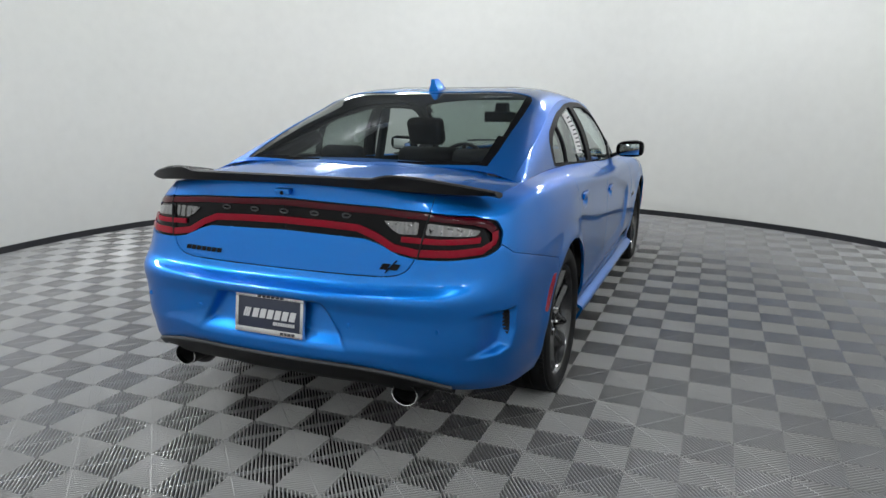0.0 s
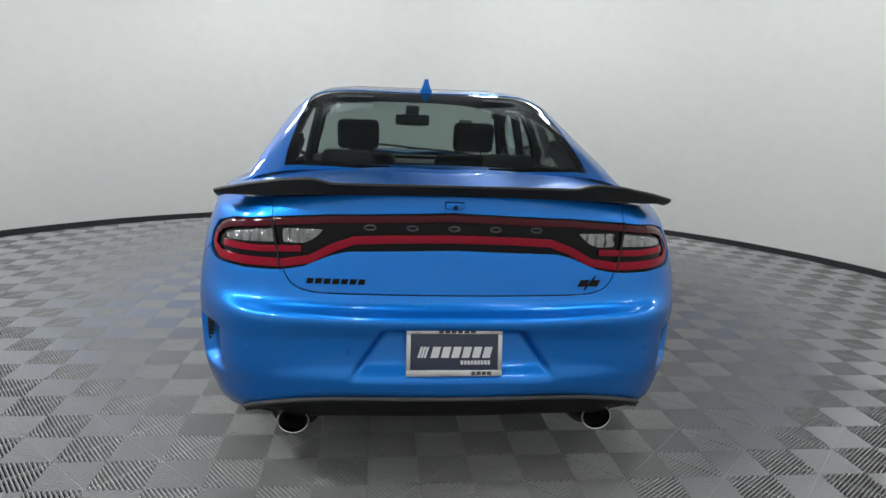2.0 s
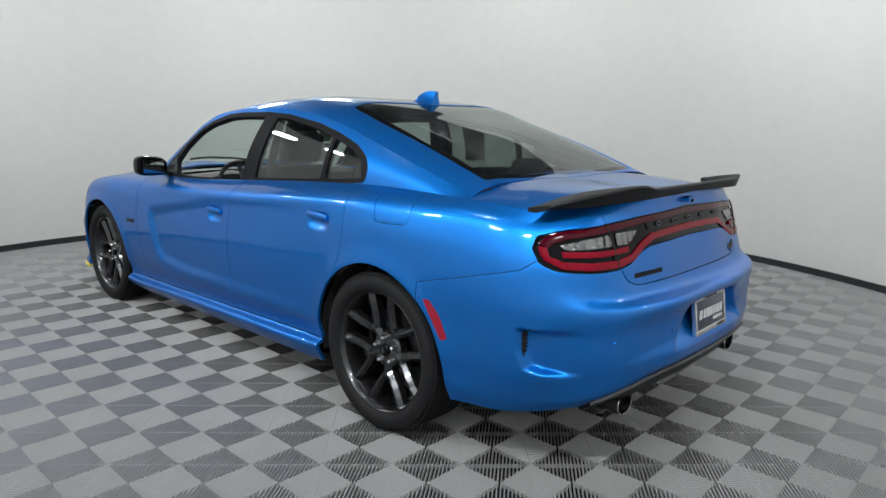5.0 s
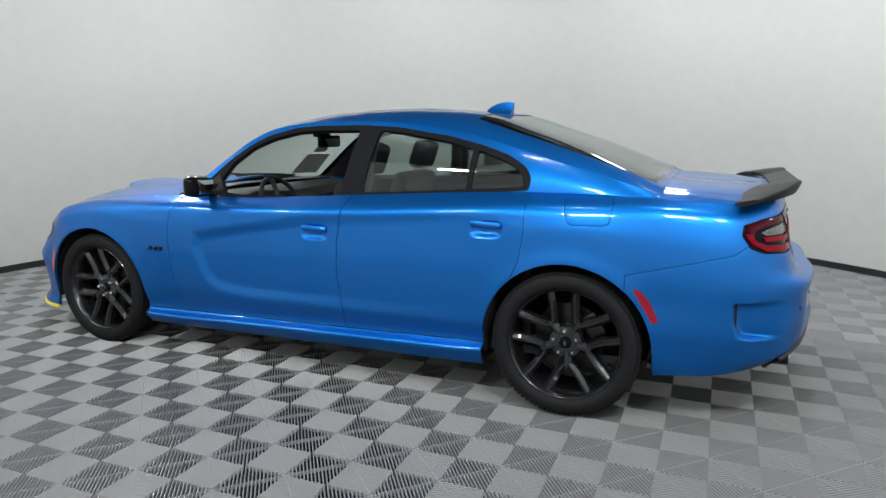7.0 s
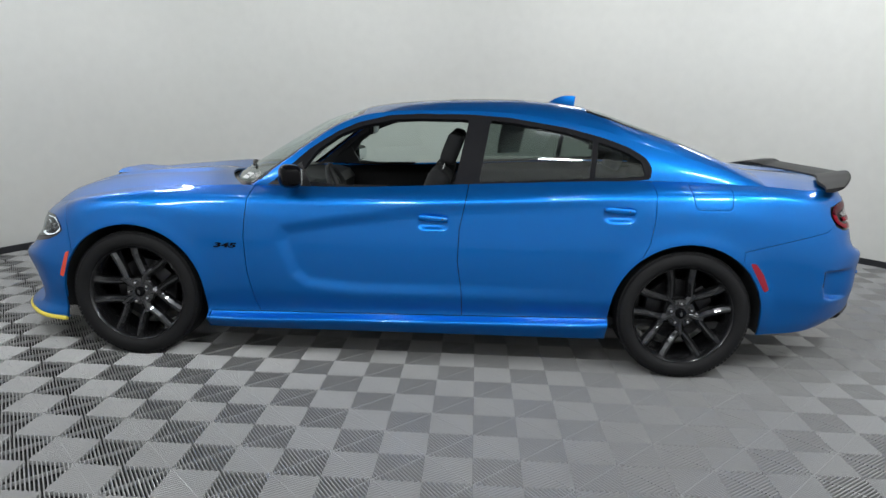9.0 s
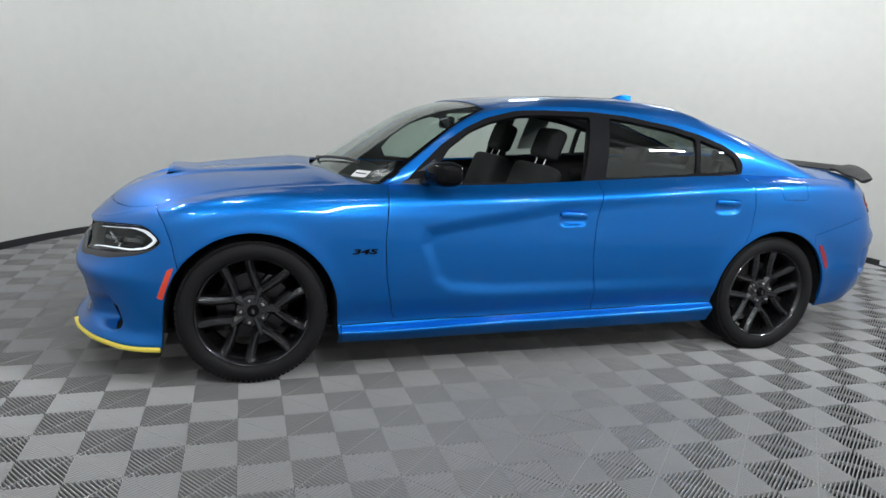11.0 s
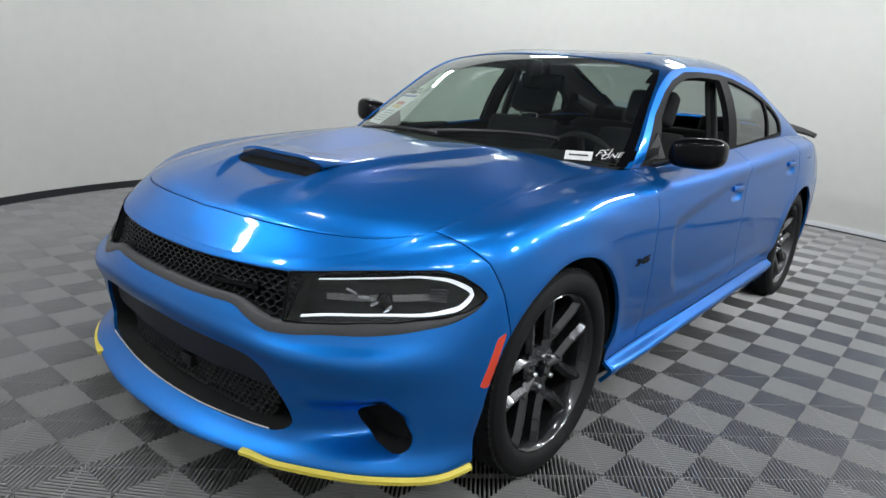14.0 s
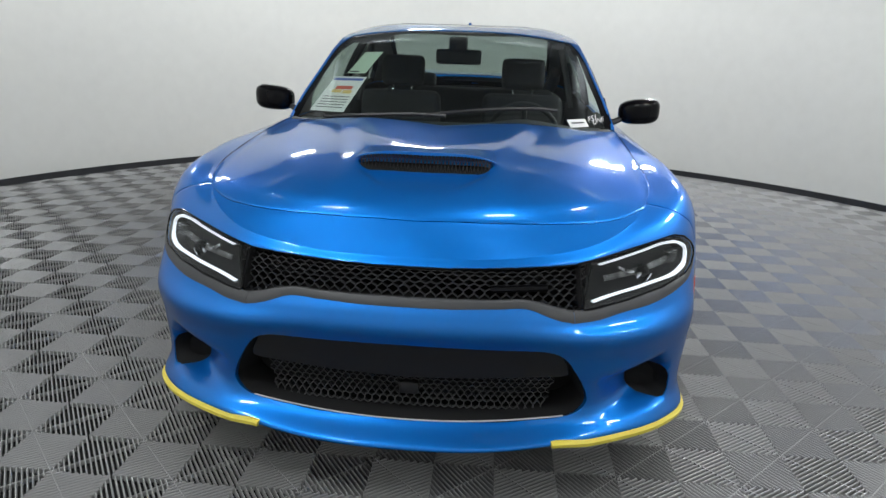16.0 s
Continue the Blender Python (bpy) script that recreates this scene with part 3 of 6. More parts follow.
GRILLE = rounded(two_sided([(0, .643), (.2, .644), (.34, .645), (.39, .635), (.43, .622), (.475, .612), (.505, .62), (.525, .742), (.442, .738), (.281, .735), (.092, .728), (0, .727)]), 0.01)
INTAKE = rounded(two_sided([(0, .258), (.3, .265), (.44, .277), (.505, .287), (.545, .318), (.522, .38), (.472, .462), (.438, .492), (.395, .502), (0, .506)]), 0.022)
HEAD_POINTS = [(2.28, .485, .739), (2.237, .546, .748), (2.189, .617, .757), (2.115, .703, .767), (2.022, .806, .777), (1.986, .849, .766), (1.951, .884, .738), (1.934, .899, .716), (1.948, .898, .698), (1.99, .883, .679), (2.05, .85, .664), (2.15, .759, .646), (2.236, .646, .63), (2.293, .543, .617), (2.312, .50, .614)]
HEAD = rounded(flats(LAMPV, HEAD_POINTS), 0.008)
FOG = rounded(flats(FOGV, [(2.228, .705, .368), (2.19, .765, .385), (2.145, .812, .372), (2.125, .832, .33), (2.128, .83, .292), (2.155, .80, .272), (2.192, .748, .29), (2.215, .715, .33)]), 0.014)
TAIL_HALF = [(0, .913), (.354, .905), (.413, .889), (.50, .852), (.573, .84), (.70, .84), (.805, .848), (.836, .872), (.834, .925), (.81, .968), (.74, .99), (.60, 1.006), (.4, 1.02), (0, 1.033)]
TAIL = rounded(two_sided(TAIL_HALF), 0.012)
HOLES = [("both", SIDE, wheel_hole(FRONT_HUB), 0.05), ("both", SIDE, wheel_hole(REAR_HUB), 0.05), ("mid+", FRONT, GRILLE, 0.05), ("mid+", FRONT, INTAKE, 0.06), ("both", LAMPV, HEAD, 0.03), ("both", FOGV, FOG, 0.05), ("mid-", REAR, TAIL, 0.02)]

FRONT_DOOR = [(-.835, 1.1), (-.872, .93), (-.888, .72), (-.875, .52), (-.835, .33), (-.815, .2865), (.318, .309), (.312, .45), (.285, .62), (.29, .80), (.315, .93), (.345, 1.1)]
REAR_DOOR = [(.345, 1.1), (.315, .93), (.29, .80), (.285, .62), (.312, .45), (.318, .309), (1.2, .328), (1.2, .4), (1.225, .55), (1.27, .685), (1.305, .76), (1.325, .9), (1.325, 1.03), (1.31, 1.1)]
BUMPER_F = [(-2.6, .1), (-2.6, .81), (-2.3, .81), (-2.02, .885), (-1.96, .86), (-1.915, .80), (-1.885, .72), (-1.86, .6), (-1.83, .1)]
BUMPER_R = [(1.80, .1), (1.80, .735), (2.25, .845), (2.32, .9), (2.8, .9), (2.8, .1)]
SILL = [(-1.1, .1), (-1.1, .2805), (-.3, .297), (.5, .313), (1.09, .326), (1.2, .328), (1.2, .1)]
FUEL = rounded([(1.50, 1.072), (1.728, 1.068), (1.72, .948), (1.53, .945)], 0.03)
TRUNK = rounded([(.615, 1.2), (.60, .95), (.565, .84), (.535, .79), (.47, .768), (0, .764), (-.47, .768), (-.535, .79), (-.565, .84), (-.60, .95), (-.615, 1.2)], .05)


def faces_in(view, poly, which, faces):
    """Faces whose middle lies in an outline, seen along a view; for side views the right half is folded over."""
    xs = [p[0] for p in poly]
    zs = [p[1] for p in poly]
    box = (min(xs), max(xs), min(zs), max(zs))
    got = []
    for f in faces:
        c = f.calc_center_median()
        if which in ("both", "left", "right"):
            if which == "left" and c.y < 0 or which == "right" and c.y > 0:
                continue
            c = Vector((c.x, abs(c.y), c.z))
            if c.y < 0.5 and view is SIDE:
                continue
            if c.x < 1.7 and view in (LAMPV, FOGV):
                continue
        if which == "mid+" and c.x < 1.9 or which == "mid-" and c.x > -1.9:
            continue
        q = view.flat(c)
        if box[0] <= q[0] <= box[1] and box[2] <= q[1] <= box[3] and inside(poly, q):
            got.append(f)
    return got


placed = set()


def snap(view, poly, verts, which):
    for v in verts:
        if v in placed:
            continue
        s = -1 if which in ("both", "left", "right") and v.co.y < 0 else 1
        p = Vector((v.co.x, v.co.y * s, v.co.z))
        q = view.flat(p)
        x, z, d = nearest_on(poly, q)
        if d > 0.03:
            continue
        hit = view.cast((x, z))
        if hit is None or (hit - p).length > 0.08:
            hit = p + view.s * (x - q[0]) + Vector((0, 0, z - q[1]))
        v.co = Vector((hit.x, hit.y * s, hit.z))
        placed.add(v)


tag = bm.faces.layers.int.new("tag")
NAMES = ["body"]


def region(name, view, poly, which):
    NAMES.append(name)
    k = len(NAMES) - 1
    got = [f for f in faces_in(view, poly, which, [f for f in bm.faces if f[tag] == 0])]
    for f in got:
        f[tag] = k
    edge = {v for f in got for v in f.verts if any(g[tag] != k for g in v.link_faces) and not any(g[tag] == -1 for g in v.link_faces)}
    snap(view, poly, edge, which)


dead = []
for which, view, poly, depth in HOLES:
    got = faces_in(view, poly, which, [f for f in bm.faces if f[tag] == 0])
    for f in got:
        f[tag] = -1
    edge = {v for f in got for v in f.verts if any(g[tag] != -1 for g in v.link_faces)}
    snap(view, poly, edge, which)
region("fuel_door", SIDE, FUEL, "left")
region("sill_panel", SIDE, SILL, "left")
region("sill_panel", SIDE, SILL, "right")
region("front_door", SIDE, FRONT_DOOR, "left")
region("front_door", SIDE, FRONT_DOOR, "right")
region("rear_door", SIDE, REAR_DOOR, "left")
region("rear_door", SIDE, REAR_DOOR, "right")
region("trunk_lid", REAR, TRUNK, "mid-")
region("front_bumper", SIDE, BUMPER_F, "all")
region("rear_bumper", SIDE, BUMPER_R, "all")
FENDER = [(-1.99, .95), (-1.99, .1), (-.80, .1), (-.80, 1.1), (-1.99, 1.1)]
region("front_fender", SIDE, FENDER, "left")
region("front_fender", SIDE, FENDER, "right")
bm.normal_update()


def take(source, keep, name, mats, parent, label="", gap=0.0022, lip=0.014, free=False):
    """Cut the kept faces out as a panel of its own, with a small shut gap and turned-in edges."""
    made = bmesh.new()
    new_of = {}
    still = set()
    for f in source.faces:
        if keep(f):
            vs = []
            for v in f.verts:
                if v not in new_of:
                    new_of[v] = made.verts.new(v.co)
                    if free and v.is_boundary:
                        still.add(new_of[v])
                vs.append(new_of[v])
            made.faces.new(vs)
    made.normal_update()
    edges = [e for e in made.edges if len(e.link_faces) == 1 and not all(v in still for v in e.verts)]
    rim = {v for e in edges for v in e.verts}
    moves = {}
    for v in rim - still:
        inner = [e.other_vert(v).co - v.co for e in v.link_edges if e.other_vert(v) not in rim]
        if not inner:
            inner = [f.calc_center_median() - v.co for f in v.link_faces]
        m = sum(inner, Vector())
        if m.length > 1e-6:
            moves[v] = m.normalized() * gap - v.normal * gap * 0.4
    normals = {v: v.normal.copy() for v in rim}
    for v, m in moves.items():
        v.co += m
    r = bmesh.ops.extrude_edge_only(made, edges=edges)
    for g in r["geom"]:
        if isinstance(g, bmesh.types.BMVert):
            near = min((e.other_vert(g) for e in g.link_edges if e.other_vert(g) in normals), key=lambda w: (w.co - g.co).length, default=None)
            if near is not None:
                g.co -= normals[near] * lip
    return part(name, made, mats, parent, label, angle=50)


panels = {}
LABELS = {"front_door": "blue front door with a sculpted scallop", "rear_door": "blue rear door", "trunk_lid": "blue trunk lid", "fuel_door": "blue rounded fuel door", "front_bumper": "blue front bumper with wide intake", "rear_bumper": "blue rear bumper with licence plate recess", "sill_panel": "blue sill skirt", "front_fender": "blue front fender"}
for s in (1, -1):
    take(bm, lambda f: f[tag] == 0 and f.calc_center_median().y * s > 0, "quarter_panel", BLUE, car, "blue rear quarter panel", gap=0.001)
for k in range(1, len(NAMES)):
    if any(f[tag] == k for f in bm.faces):
        panels.setdefault(NAMES[k], []).append(take(bm, lambda f: f[tag] == k, NAMES[k], BLUE, car, LABELS.get(NAMES[k], ""), free=NAMES[k] in ("front_bumper", "rear_bumper", "trunk_lid", "front_fender")))

# black inner shell added under the skin, so that the shut gaps look dark
inner = bmesh.new()
new_of = {}
for f in bm.faces:
    if f[tag] >= 0:
        vs = []
        for v in f.verts:
            if v not in new_of:
                new_of[v] = inner.verts.new(v.co - v.normal * 0.016)
            vs.append(new_of[v])
        inner.faces.new(vs)
part("inner_shell", inner, VOID, car)

# pockets behind the openings
def pocket(view, poly, depth, shrink, mat, name, parent, mirror=False, label="", start=0.012, back=True):
    """A tray let in behind an opening: a side wall and a floor."""
    n = len(poly)
    cx = sum(p[0] for p in poly) / n
    cz = sum(p[1] for p in poly) / n
    made = bmesh.new()
    a, b = [], []
    for x, z in poly:
        p = view.cast((x, z), -start)
        if p is None:
            p = view.cast((cx + (x - cx) * 0.93, cz + (z - cz) * 0.93), -start)
        a.append(made.verts.new(p))
        q = view.cast((cx + (x - cx) * shrink, cz + (z - cz) * shrink), 0)
        b.append(made.verts.new((q if q is not None else p) - view.d * depth))
    for i in range(n):
        made.faces.new((a[i], a[(i + 1) % n], b[(i + 1) % n], b[i]))
    if back:
        c = made.verts.new(sum((v.co for v in b), Vector()) / n)
        for i in range(n):
            made.faces.new((b[i], b[(i + 1) % n], c))
    bmesh.ops.recalc_face_normals(made, faces=made.faces)
    ob = part(name, made, mat, parent, label)
    if mirror:
        flip_copy(ob, name, parent, label)
    return ob


def patch(view, poly, lift, mat, name, parent, label="", step=0.012, thick=0.006, mirror=False, tree=None, angle=35):
    """A panel that follows the skin inside an outline."""
    xs = [p[0] for p in poly]
    zs = [p[1] for p in poly]
    nx = max(2, int((max(xs) - min(xs)) / step))
    nz = max(2, int((max(zs) - min(zs)) / step))
    gx = np.linspace(min(xs), max(xs), nx + 1)
    gz = np.linspace(min(zs), max(zs), nz + 1)
    made = bmesh.new()
    cell = {}
    for i in range(nx):
        for k in range(nz):
            if inside(poly, ((gx[i] + gx[i + 1]) / 2, (gz[k] + gz[k + 1]) / 2)):
                cell[i, k] = True
    pts = {}
    for i, k in cell:
        for a in (i, i + 1):
            for b in (k, k + 1):
                pts.setdefault((a, b), None)
    for a, b in pts:
        q = (gx[a], gz[b])
        if not all((c, d) in cell for c in (a - 1, a) for d in (b - 1, b)):
            x, z, d = nearest_on(poly, q)
            q = (x, z)
        hit = view.cast(q, lift, tree)
        if hit is not None:
            pts[a, b] = made.verts.new(hit)
    for i, k in cell:
        vs = [pts[i, k], pts[i + 1, k], pts[i + 1, k + 1], pts[i, k + 1]]
        if all(v is not None for v in vs):
            made.faces.new(vs)
    bmesh.ops.recalc_face_normals(made, faces=made.faces)
    made.normal_update()
    if sum(f.normal.dot(view.d) for f in made.faces) < 0:
        bmesh.ops.reverse_faces(made, faces=made.faces)
    if thick:
        edges = [e for e in made.edges if len(e.link_faces) == 1]
        r = bmesh.ops.extrude_edge_only(made, edges=edges)
        for g in r["geom"]:
            if isinstance(g, bmesh.types.BMVert):
                g.co -= view.d * thick
    ob = part(name, made, mat, parent, label, angle=angle)
    if mirror:
        flip_copy(ob, name, parent, label)
    return ob


def ribbon(view, path, width, lift, mat, name, parent, label="", mirror=False, thick=0.006, tree=None, wide_end=None, step=0.02):
    """A band of even width that follows the skin along a line."""
    pts = [Vector(path[0])]
    for a, b in zip(path, path[1:]):
        a, b = Vector(a), Vector(b)
        n = max(1, int((b - a).length / step))
        pts += [a.lerp(b, (k + 1) / n) for k in range(n)]
    made = bmesh.new()
    rows = []
    for i, p in enumerate(pts):
        d = (pts[min(i + 1, len(pts) - 1)] - pts[max(i - 1, 0)]).normalized()
        nrm = Vector((-d.y, d.x))
        ca, cb = view.cast((p.x - .004, p.y), 0, tree), view.cast((p.x + .004, p.y), 0, tree)
        if ca is not None and cb is not None:
            nrm.x *= max(.2, .008 / max(.008, (cb - ca).length))
        row = []
        for k in (-0.5, 0, 0.5):
            wide = width(i / (len(pts) - 1)) if callable(width) else width
            h = view.cast(tuple(p + nrm * wide * k), lift + (0.0015 if k == 0 else 0), tree)
            row.append(h)
        if all(r is not None for r in row):
            rows.append([made.verts.new(r) for r in row])
    for r0, r1 in zip(rows, rows[1:]):
        for k in range(2):
            made.faces.new((r0[k], r1[k], r1[k + 1], r0[k + 1]))
    bmesh.ops.recalc_face_normals(made, faces=made.faces)
    made.normal_update()
    if sum(f.normal.dot(view.d) for f in made.faces) < 0:
        bmesh.ops.reverse_faces(made, faces=made.faces)
    edges = [e for e in made.edges if len(e.link_faces) == 1]
    r = bmesh.ops.extrude_edge_only(made, edges=edges)
    for g in r["geom"]:
        if isinstance(g, bmesh.types.BMVert):
            g.co -= view.d * thick
    ob = part(name, made, mat, parent, label, angle=50)
    if mirror:
        flip_copy(ob, name, parent, label)
    return ob


def coons(bottom, top, left, right):
    """A surface inside four border lines (arrays of points; bottom and top run from left to right)."""
    n, m = len(bottom), len(left)
    u = np.linspace(0, 1, n)[None, :, None]
    v = np.linspace(0, 1, m)[:, None, None]
    B, T, Lf, Rt = bottom[None], top[None], left[:, None], right[:, None]
    return (1 - v) * B + v * T + (1 - u) * Lf + u * Rt - ((1 - u) * (1 - v) * bottom[0] + u * (1 - v) * bottom[-1] + (1 - u) * v * top[0] + u * v * top[-1])


def resample(pts, n):
    pts = np.asarray(pts, float)
    s = np.concatenate([[0], np.cumsum(np.linalg.norm(np.diff(pts, axis=0), axis=1))])
    return spline(s, pts, np.linspace(0, s[-1], n))


def half_grid(surface, mirror=True):
    """A bmesh of a left-half surface and its mirror image, joined on the middle line (its first column)."""
    made = bmesh.new()
    n, m = surface.shape[:2]
    left = [[made.verts.new(surface[i, j]) for j in range(m)] for i in range(n)]
    right = [[left[i][0] if j == 0 else made.verts.new((surface[i, j, 0], -surface[i, j, 1], surface[i, j, 2])) for j in range(m)] for i in range(n)]
    for i in range(n - 1):
        for j in range(m - 1):
            made.faces.new((left[i][j], left[i + 1][j], left[i + 1][j + 1], left[i][j + 1]))
            made.faces.new((right[i][j], right[i][j + 1], right[i + 1][j + 1], right[i + 1][j]))
    made.normal_update()
    if sum(f.normal.z for f in made.faces) < 0:
        bmesh.ops.reverse_faces(made, faces=made.faces)
        made.normal_update()
    return made


top_edge = half_net[-1]                      # the skin's upper edge, left half, nose to tail

# hood and nose
k_corner = int(np.argmin(np.linalg.norm(top_edge - np.array((1.985, .715, .856)), axis=1)))
k_cowl = int(np.argmin(np.linalg.norm(top_edge - np.array((.93, .78, .983)), axis=1)))
mid_line = resample([(2.332, 0, .75), (2.29, 0, .795), (2.235, 0, .842), (2.14, 0, .892), (2.0, 0, .935), (1.8, 0, .966), (1.55, 0, .985), (1.3, 0, 1.0), (1.17, 0, 1.0)], 150)
front_line = resample(top_edge[: k_corner + 1], 90)
side_line = resample(top_edge[k_corner: k_cowl + 1], 150)
back_line = resample([(1.17, 0, 1.0), (1.15, .25, .998), (1.09, .48, .994), (1.0, .66, .988), (.93, .78, .983)], 90)
hood = coons(front_line, back_line, mid_line, side_line)
for i in range(hood.shape[0]):
    for j in range(hood.shape[1]):
        x, y, z = hood[i, j]
        crown = float(smoothstep(2.2, 1.85, x)) * float(smoothstep(1.12, 1.3, x))
        edge = 0.25 + 0.13 * float(smoothstep(1.95, 1.2, x))
        dome = 0.015 * crown * float(1 - smoothstep(edge - 0.035, edge + 0.06, y))
        bulge = 0.004 * float(smoothstep(0.05, 0.5, y)) * float(1 - smoothstep(0.5, 0.76, y)) * float(smoothstep(2.25, 1.95, x))
        round_over = 0.026 * math.sin(math.pi * min(1, y / 0.76)) * float(smoothstep(2.33, 2.2, x)) * float(smoothstep(0.95, 1.2, x))
        mouth = 0.205 - 0.1 * float(smoothstep(1.99, 2.16, x))
        ramp = 0.013 * float(smoothstep(2.16, 2.0, x)) * float(1 - smoothstep(1.985, 1.94, x)) * float(1 - smoothstep(mouth - 0.03, mouth + 0.02, y))
        rim = float(smoothstep(0, 0.16, i / 149)) * float(smoothstep(0, 0.12, 1 - j / 89))
        hood[i, j, 2] += dome - ramp + (bulge + round_over) * rim
bmh = half_grid(hood)
HOODT = BVHTree.FromBMesh(bmh)


class Top:
    """Looks straight down on a surface; flat coordinates are x and y."""
    d = Vector((0, 0, 1))

    def __init__(self, tree):
        self.tree = tree

    def flat(self, p):
        return (p[0], p[1])

    def cast(self, q, lift=0.0, tree=None):
        hit, n, _, _ = self.tree.ray_cast(Vector((q[0], q[1], 3)), Vector((0, 0, -1)))
        if hit is None:
            return None
        return hit + (n if n.z > 0 else -n) * lift


HOODV = Top(HOODT)
HOOD_HALF = [(2.246, 0), (2.241, .12), (2.236, .22), (2.205, .385), (2.152, .52), (2.083, .627), (1.985, .715), (1.95, .80), (.85, .85), (.85, 0)]
FRONT_EDGE = resample([(x, y, 0) for x, y in HOOD_HALF[:7]], 24)
HOOD_CUT = [(x, y) for x, y, _ in FRONT_EDGE] + HOOD_HALF[7:]
HOOD_CUT += [(x, -y) for x, y in HOOD_CUT[-2:0:-1]]
SCOOP = rounded([(1.985, -.2), (1.985, .2), (1.95, .225), (1.925, .2), (1.915, 0), (1.925, -.2), (1.95, -.225)], 0.015)
bm = bmh
tag = bm.faces.layers.int.new("tag")


def top_region(view, poly, value):
    got = [f for f in bm.faces if f[tag] == 0 and inside(poly, view.flat(f.calc_center_median()))]
    for f in got:
        f[tag] = value
    for v in {v for f in got for v in f.verts if any(g[tag] != value for g in v.link_faces)}:
        x, y, d = nearest_on(poly, view.flat(v.co))
        if d < 0.03 and not v.is_boundary:
            hit = view.cast((x, y))
            if hit is not None:
                v.co = hit


top_region(HOODV, SCOOP, -1)
top_region(HOODV, HOOD_CUT, 1)
take(bm, lambda f: f[tag] == 1, "hood", BLUE, car, "blue hood with a central scoop", gap=0.0035)
take(bm, lambda f: f[tag] == 0, "nose_panel", BLUE, car, "blue nose panel above the grille", gap=0.0005, lip=0.006, free=True)
# the same added black shell, for the gaps round the hood
inner = bmesh.new()
new_of = {}
for f in bm.faces:
    if f[tag] >= 0:
        vs = []
        for v in f.verts:
            if v not in new_of:
                new_of[v] = inner.verts.new(v.co - v.normal * 0.016)
            vs.append(new_of[v])
        inner.faces.new(vs)
part("inner_shell", inner, VOID, car)
bm.free()

# greenhouse: rail lines and the roof, windscreen and rear window between them
RAIL = [(.87, .79, .988), (.73, .757, 1.098), (.585, .712, 1.21), (.438, .675, 1.312), (.283, .65, 1.38), (.114, .638, 1.41), (-.053, .645, 1.42), (-.381, .65, 1.423), (-.70, .665, 1.402), (-1.02, .695, 1.345), (-1.21, .715, 1.292), (-1.45, .738, 1.222), (-1.70, .755, 1.15), (-1.93, .762, 1.078)]
MIDDLE = [(1.165, 0, 1.003), (.95, 0, 1.135), (.76, 0, 1.25), (.58, 0, 1.35), (.40, 0, 1.412), (.20, 0, 1.452), (-.053, 0, 1.476), (-.381, 0, 1.491), (-.70, 0, 1.49), (-1.0, 0, 1.459), (-1.23, 0, 1.392), (-1.48, 0, 1.31), (-1.72, 0, 1.215), (-1.93, 0, 1.124)]
NL, NW = 190, 34
tt = np.linspace(0, 1, len(RAIL))
ra, mi = spline(tt, np.array(RAIL), np.linspace(0, 1, NL)), spline(tt, np.array(MIDDLE), np.linspace(0, 1, NL))
roof = np.empty((NL, NW, 3))
power = 2.3 + 5.2 * smoothstep(0.5, -0.5, mi[:, 0])[:, None]
wide01 = np.linspace(0, 1, NW)[None, :]
for a, e in enumerate((2.2, 1.0, power)):
    roof[:, :, a] = mi[:, None, a] + (ra[:, None, a] - mi[:, None, a]) * wide01 ** e
bm = half_grid(roof)
ROOFT = BVHTree.FromBMesh(bm)
ROOFV = Top(ROOFT)
tag = bm.faces.layers.int.new("tag")
SCREEN = [(1.2, 0), (1.19, .35), (1.1, .6), (.97, .73), (.90, .772), (.835, .77), (.72, .74), (.575, .695), (.40, .645), (.285, .6), (.30, .3), (.31, 0)]
SCREEN += [(x, -y) for x, y in SCREEN[-2:0:-1]]
BACK = [(-1.0, 0), (-.99, .35), (-.975, .585), (-1.05, .61), (-1.4, .63), (-1.75, .64), (-1.885, .635), (-1.905, .5), (-1.93, .2), (-1.935, 0), (-1.93, -.2), (-1.905, -.5), (-1.885, -.635), (-1.75, -.64), (-1.4, -.63), (-1.05, -.61), (-.975, -.585), (-.99, -.35)]
top_region(ROOFV, SCREEN, 1)
top_region(ROOFV, BACK, 2)
take(bm, lambda f: f[tag] == 0, "roof", BLUE, car, "blue roof with pillars", gap=0.0005, lip=0.003)


def pane(keep, name, mat, label, band, edge_view, poly):
    """A window pane with a black printed border."""
    made = bmesh.new()
    new_of = {}
    for f in bm.faces:
        if f[tag] == keep:
            vs = []
            for v in f.verts:
                if v not in new_of:
                    new_of[v] = made.verts.new(v.co - v.normal * 0.004)
                vs.append(new_of[v])
            g = made.faces.new(vs)
            c = f.calc_center_median()
            d = nearest_on(poly, (c.x, c.y))[2]
            g.material_index = 1 if d < band else 0
    ob = part(name, made, [mat, GLOSS], car, label)
    ob.visible_shadow = False
    return ob


pane(1, "windscreen", FRONT_GLASS, "clear green-tinted windscreen with black border", 0.035, ROOFV, SCREEN)
pane(2, "rear_window", REAR_GLASS, "dark tinted rear window with black border", 0.035, ROOFV, BACK)
# headliner under the roof
made = bmesh.new()
new_of = {}
for f in bm.faces:
    if f[tag] == 0:
        c = f.calc_center_median()
        if -1.9 < c.x < 0.9:
            vs = []
            for v in f.verts:
                if v not in new_of:
                    new_of[v] = made.verts.new(v.co - v.normal * 0.012)
                vs.append(new_of[v])
            made.faces.new(vs)
